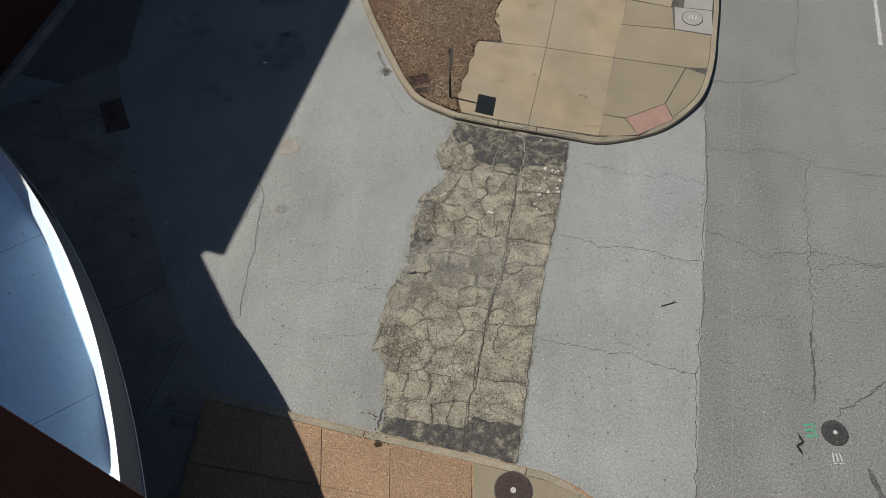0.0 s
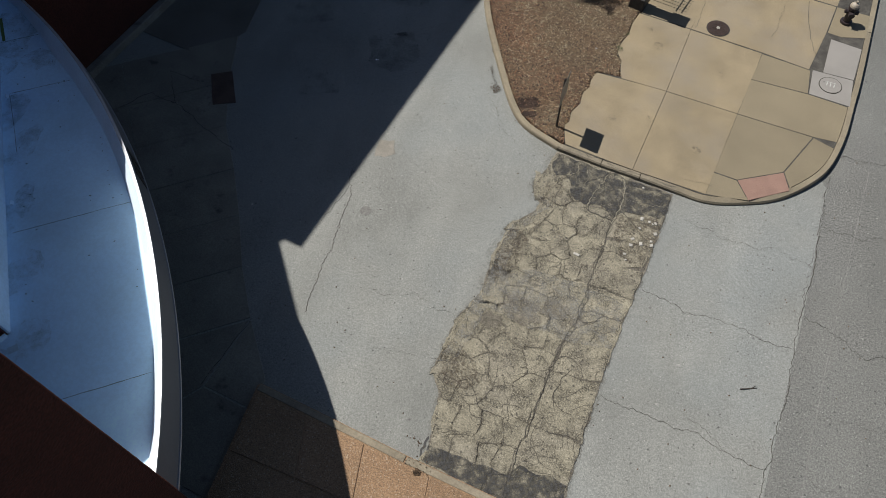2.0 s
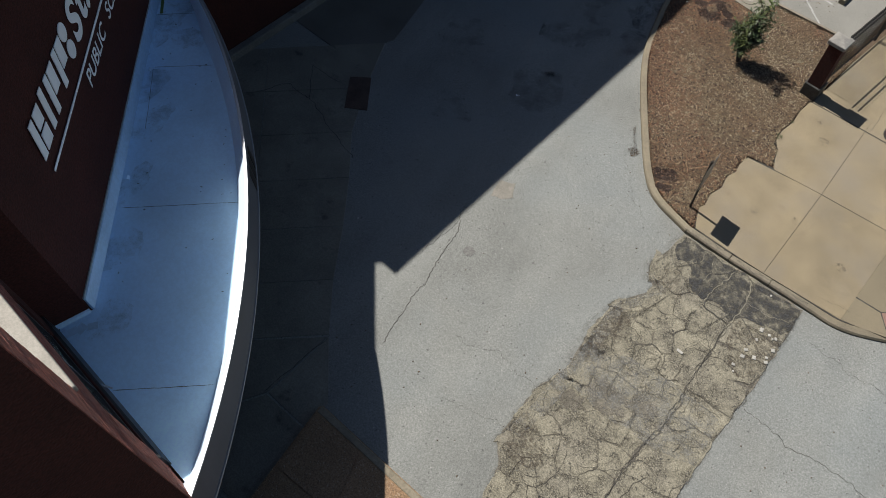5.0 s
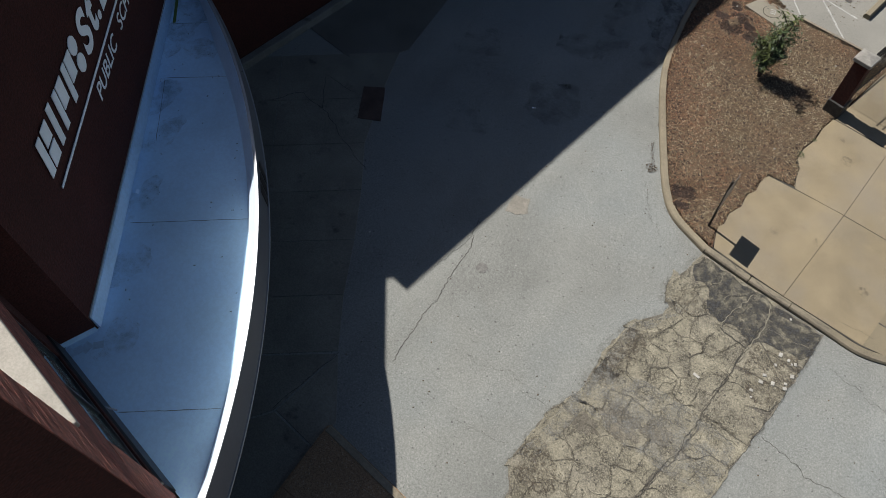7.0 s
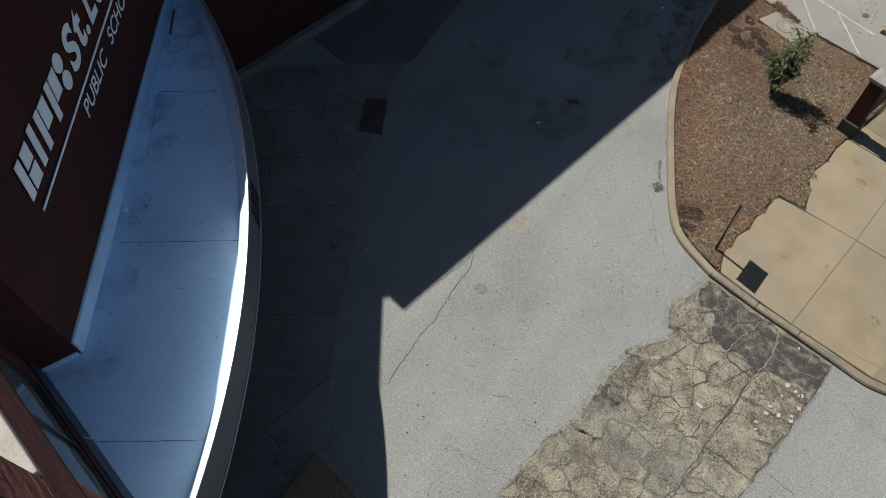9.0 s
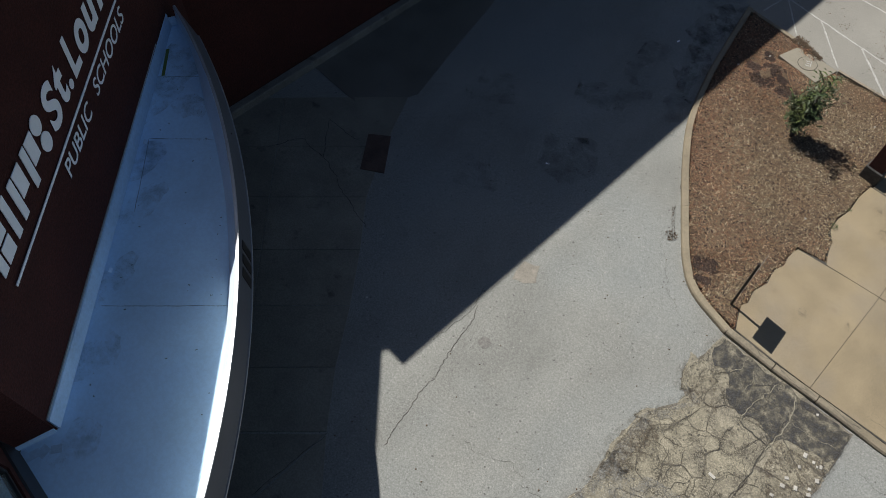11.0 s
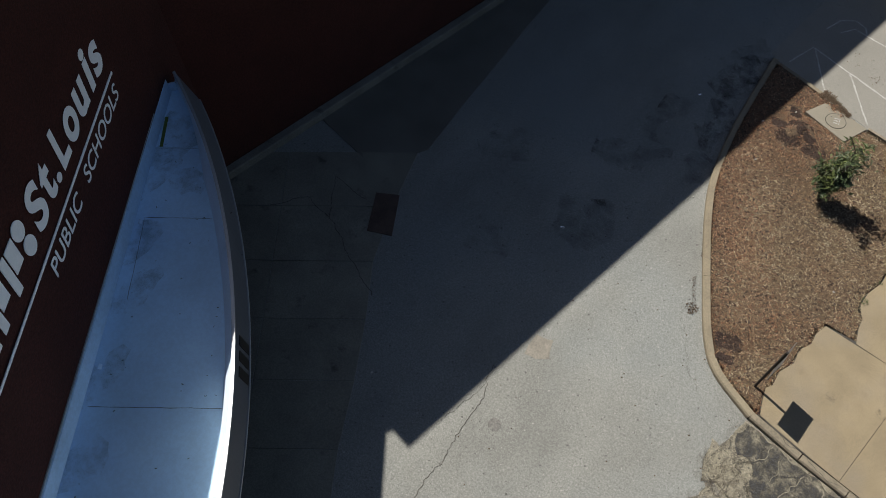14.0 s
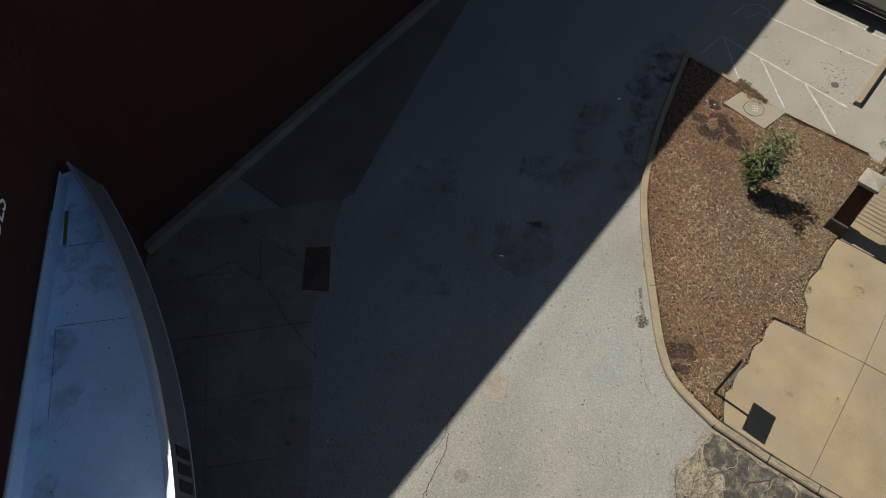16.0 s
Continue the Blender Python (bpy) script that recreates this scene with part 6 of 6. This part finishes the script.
tw = tagged(new("twig"), "dark broken twig lying on the driveway", "twig")
part("stem", rod(bmesh.new(), (3.66, -3.31, 0.016), (3.93, -3.21, 0.016), 0.011, 6, 0.006), M_BARK, tw)
part("branch", rod(bmesh.new(), (3.84, -3.245, 0.016), (3.91, -3.17, 0.02), 0.006, 5, 0.003), M_BARK, tw)
rng = random.Random(31)
vs, fs = [], []
for k in range(540):
    if rng.random() < 0.6:
        x, y = rng.uniform(-5, 8), rng.uniform(-6, 4)
    else:
        x, y = rng.choice(((rng.uniform(-1.2, 1.8), rng.uniform(-6, 0.5)), (rng.uniform(-0.7, 0.2), rng.uniform(8.5, 10.8))))
    if k >= 420:
        cx, cy = rng.choice(((-2.0, 10.0), (-0.55, 9.75), (-0.25, 9.35), (-1.5, 9.7), (-1.2, -6.1), (-1.24, -5.75)))
        x, y = rng.gauss(cx, 0.14), rng.gauss(cy, 0.16 if cy > 0 else 0.05)
    s = rng.uniform(0.006, 0.017)
    m = pose(x, y, (UP if y < -6 else 0) + 0.008 + s * 0.3, 0, 0, rng.uniform(0, 90))
    n = len(vs)
    vs += [tuple(m @ Vector(p)) for p in ((-s, -s * 0.7, -s * 0.4), (s, -s * 0.5, -s * 0.4), (s * 0.8, s * 0.8, -s * 0.4), (-s * 0.7, s * 0.6, -s * 0.4), (0, 0, s * 0.6))]
    fs += [(n, n + 1, n + 4), (n + 1, n + 2, n + 4), (n + 2, n + 3, n + 4), (n + 3, n, n + 4)]
me = bpy.data.meshes.new("grit")
me.from_pydata(vs, [], fs)
me.materials.append(M_DEBRIS)
tagged(new("grit", me), "scattered dark grit and leaf crumbs", "grit", kind="stuff")
for x, y in ((-4.85, 2.26), (-5.9, -2.2), (-2.6, 5.9), (-2.45, 7.6), (-2.9, 6.9), (-0.2, 3.9), (-3.2, 4.4), (0.1, 6.9)):
    bm = bmesh.new()
    z = bed_z(x, y) + 0.02 if inside((x, y), BED) else 0.02
    block(bm, pose(x, y, z, 8, 5, x * 50), 0.045, 0.03, 0.012, 0.004)
    tagged(link_mesh("litter", bm, M_WHITESTONE), "small white scrap of litter", "litter", group="litter scraps")


# ---- parked car ----
def ring_band(x, y, z, r0=0.185, r1=0.215):
    """A flat upright ring, the bright lip of a rim."""
    bm = bmesh.new()
    rows = [[bm.verts.new((x + r * math.cos(k * math.tau / 28), y + dy, z + r * math.sin(k * math.tau / 28))) for k in range(28)] for r, dy in ((r0, -0.006), (r0, 0.006), (r1, 0.006), (r1, -0.006))]
    for i in range(4):
        for k in range(28):
            bm.faces.new((rows[i][k], rows[i][(k + 1) % 28], rows[(i + 1) % 4][(k + 1) % 28], rows[(i + 1) % 4][k]))
    return bm


def car(x, y, turn):
    c = tagged(new("parked_car"), "grey green car parked beside the painted bay", "car")
    c.matrix_world = Matrix.Translation((x, y, 0)) @ Matrix.Rotation(radians(turn), 4, "Z")
    side_line = [(-2.2, 0.32), (-2.25, 0.6), (-2.15, 0.85), (-1.2, 0.95), (-0.55, 1.38), (0.9, 1.42), (1.7, 1.0), (2.15, 0.92), (2.25, 0.6), (2.2, 0.32)]
    bm = bmesh.new()
    rows = []
    for v, k in ((-0.84, 0.97), (-0.88, 1.0), (-0.7, 1.0), (0.7, 1.0), (0.88, 1.0), (0.84, 0.97)):
        rows.append([bm.verts.new((px * k, v * (1.0 if z < 1.0 else 0.8), 0.28 + (z - 0.28) * k)) for px, z in side_line])
    for ra, rb in zip(rows, rows[1:]):
        for i in range(len(ra)):
            bm.faces.new((ra[i], ra[(i + 1) % len(ra)], rb[(i + 1) % len(ra)], rb[i]))
    bm.faces.new(rows[0]), bm.faces.new(rows[-1])
    part("body", bm, M_CARPAINT, c)
    part("sill_panel", block(bmesh.new(), pose(0, -0.885, 0.4), 2.5, 0.03, 0.1, 0.01), M_TYRE, c)
    part("side_window", block(bmesh.new(), pose(0.1, -0.75, 1.17, 18), 1.9, 0.02, 0.3, 0.02), M_FRAME, c)
    part("bumper", block(bmesh.new(), pose(-2.22, 0, 0.46), 0.1, 1.6, 0.24, 0.04), M_CARPAINT, c)
    part("wing_mirror", block(bmesh.new(), pose(-0.75, -0.98, 0.98), 0.12, 0.18, 0.12, 0.03), M_CARPAINT, c)
    part("headlight", block(bmesh.new(), pose(-2.12, -0.68, 0.74, 0, 12, 0), 0.14, 0.3, 0.12, 0.03), M_TRIM, c, "clear headlight")
    part("door_handle", block(bmesh.new(), pose(0.3, -0.9, 0.82), 0.2, 0.03, 0.03, 0.008), M_CARPAINT, c)
    for px in (-1.4, 1.4):
        for py in (-0.78, 0.78):
            w = part("wheel", rod(bmesh.new(), (px, py - 0.1, 0.32), (px, py + 0.1, 0.32), 0.32, 24), M_TYRE, c)
            part("rim", rod(bmesh.new(), (px, py - 0.102, 0.32), (px, py + 0.102, 0.32), 0.21, 20), M_FRAME, w)
            for k in range(5):
                a = k * math.tau / 5
                part("spoke", rod(bmesh.new(), (px, py + math.copysign(0.108, py), 0.32), (px + 0.2 * math.cos(a), py + math.copysign(0.108, py), 0.32 + 0.2 * math.sin(a)), 0.04, 6, 0.035), M_ALLOY, w)
            part("rim_ring", ring_band(px, py + math.copysign(0.106, py), 0.32), M_ALLOY, w)


car(0.3, 12.33, -14)
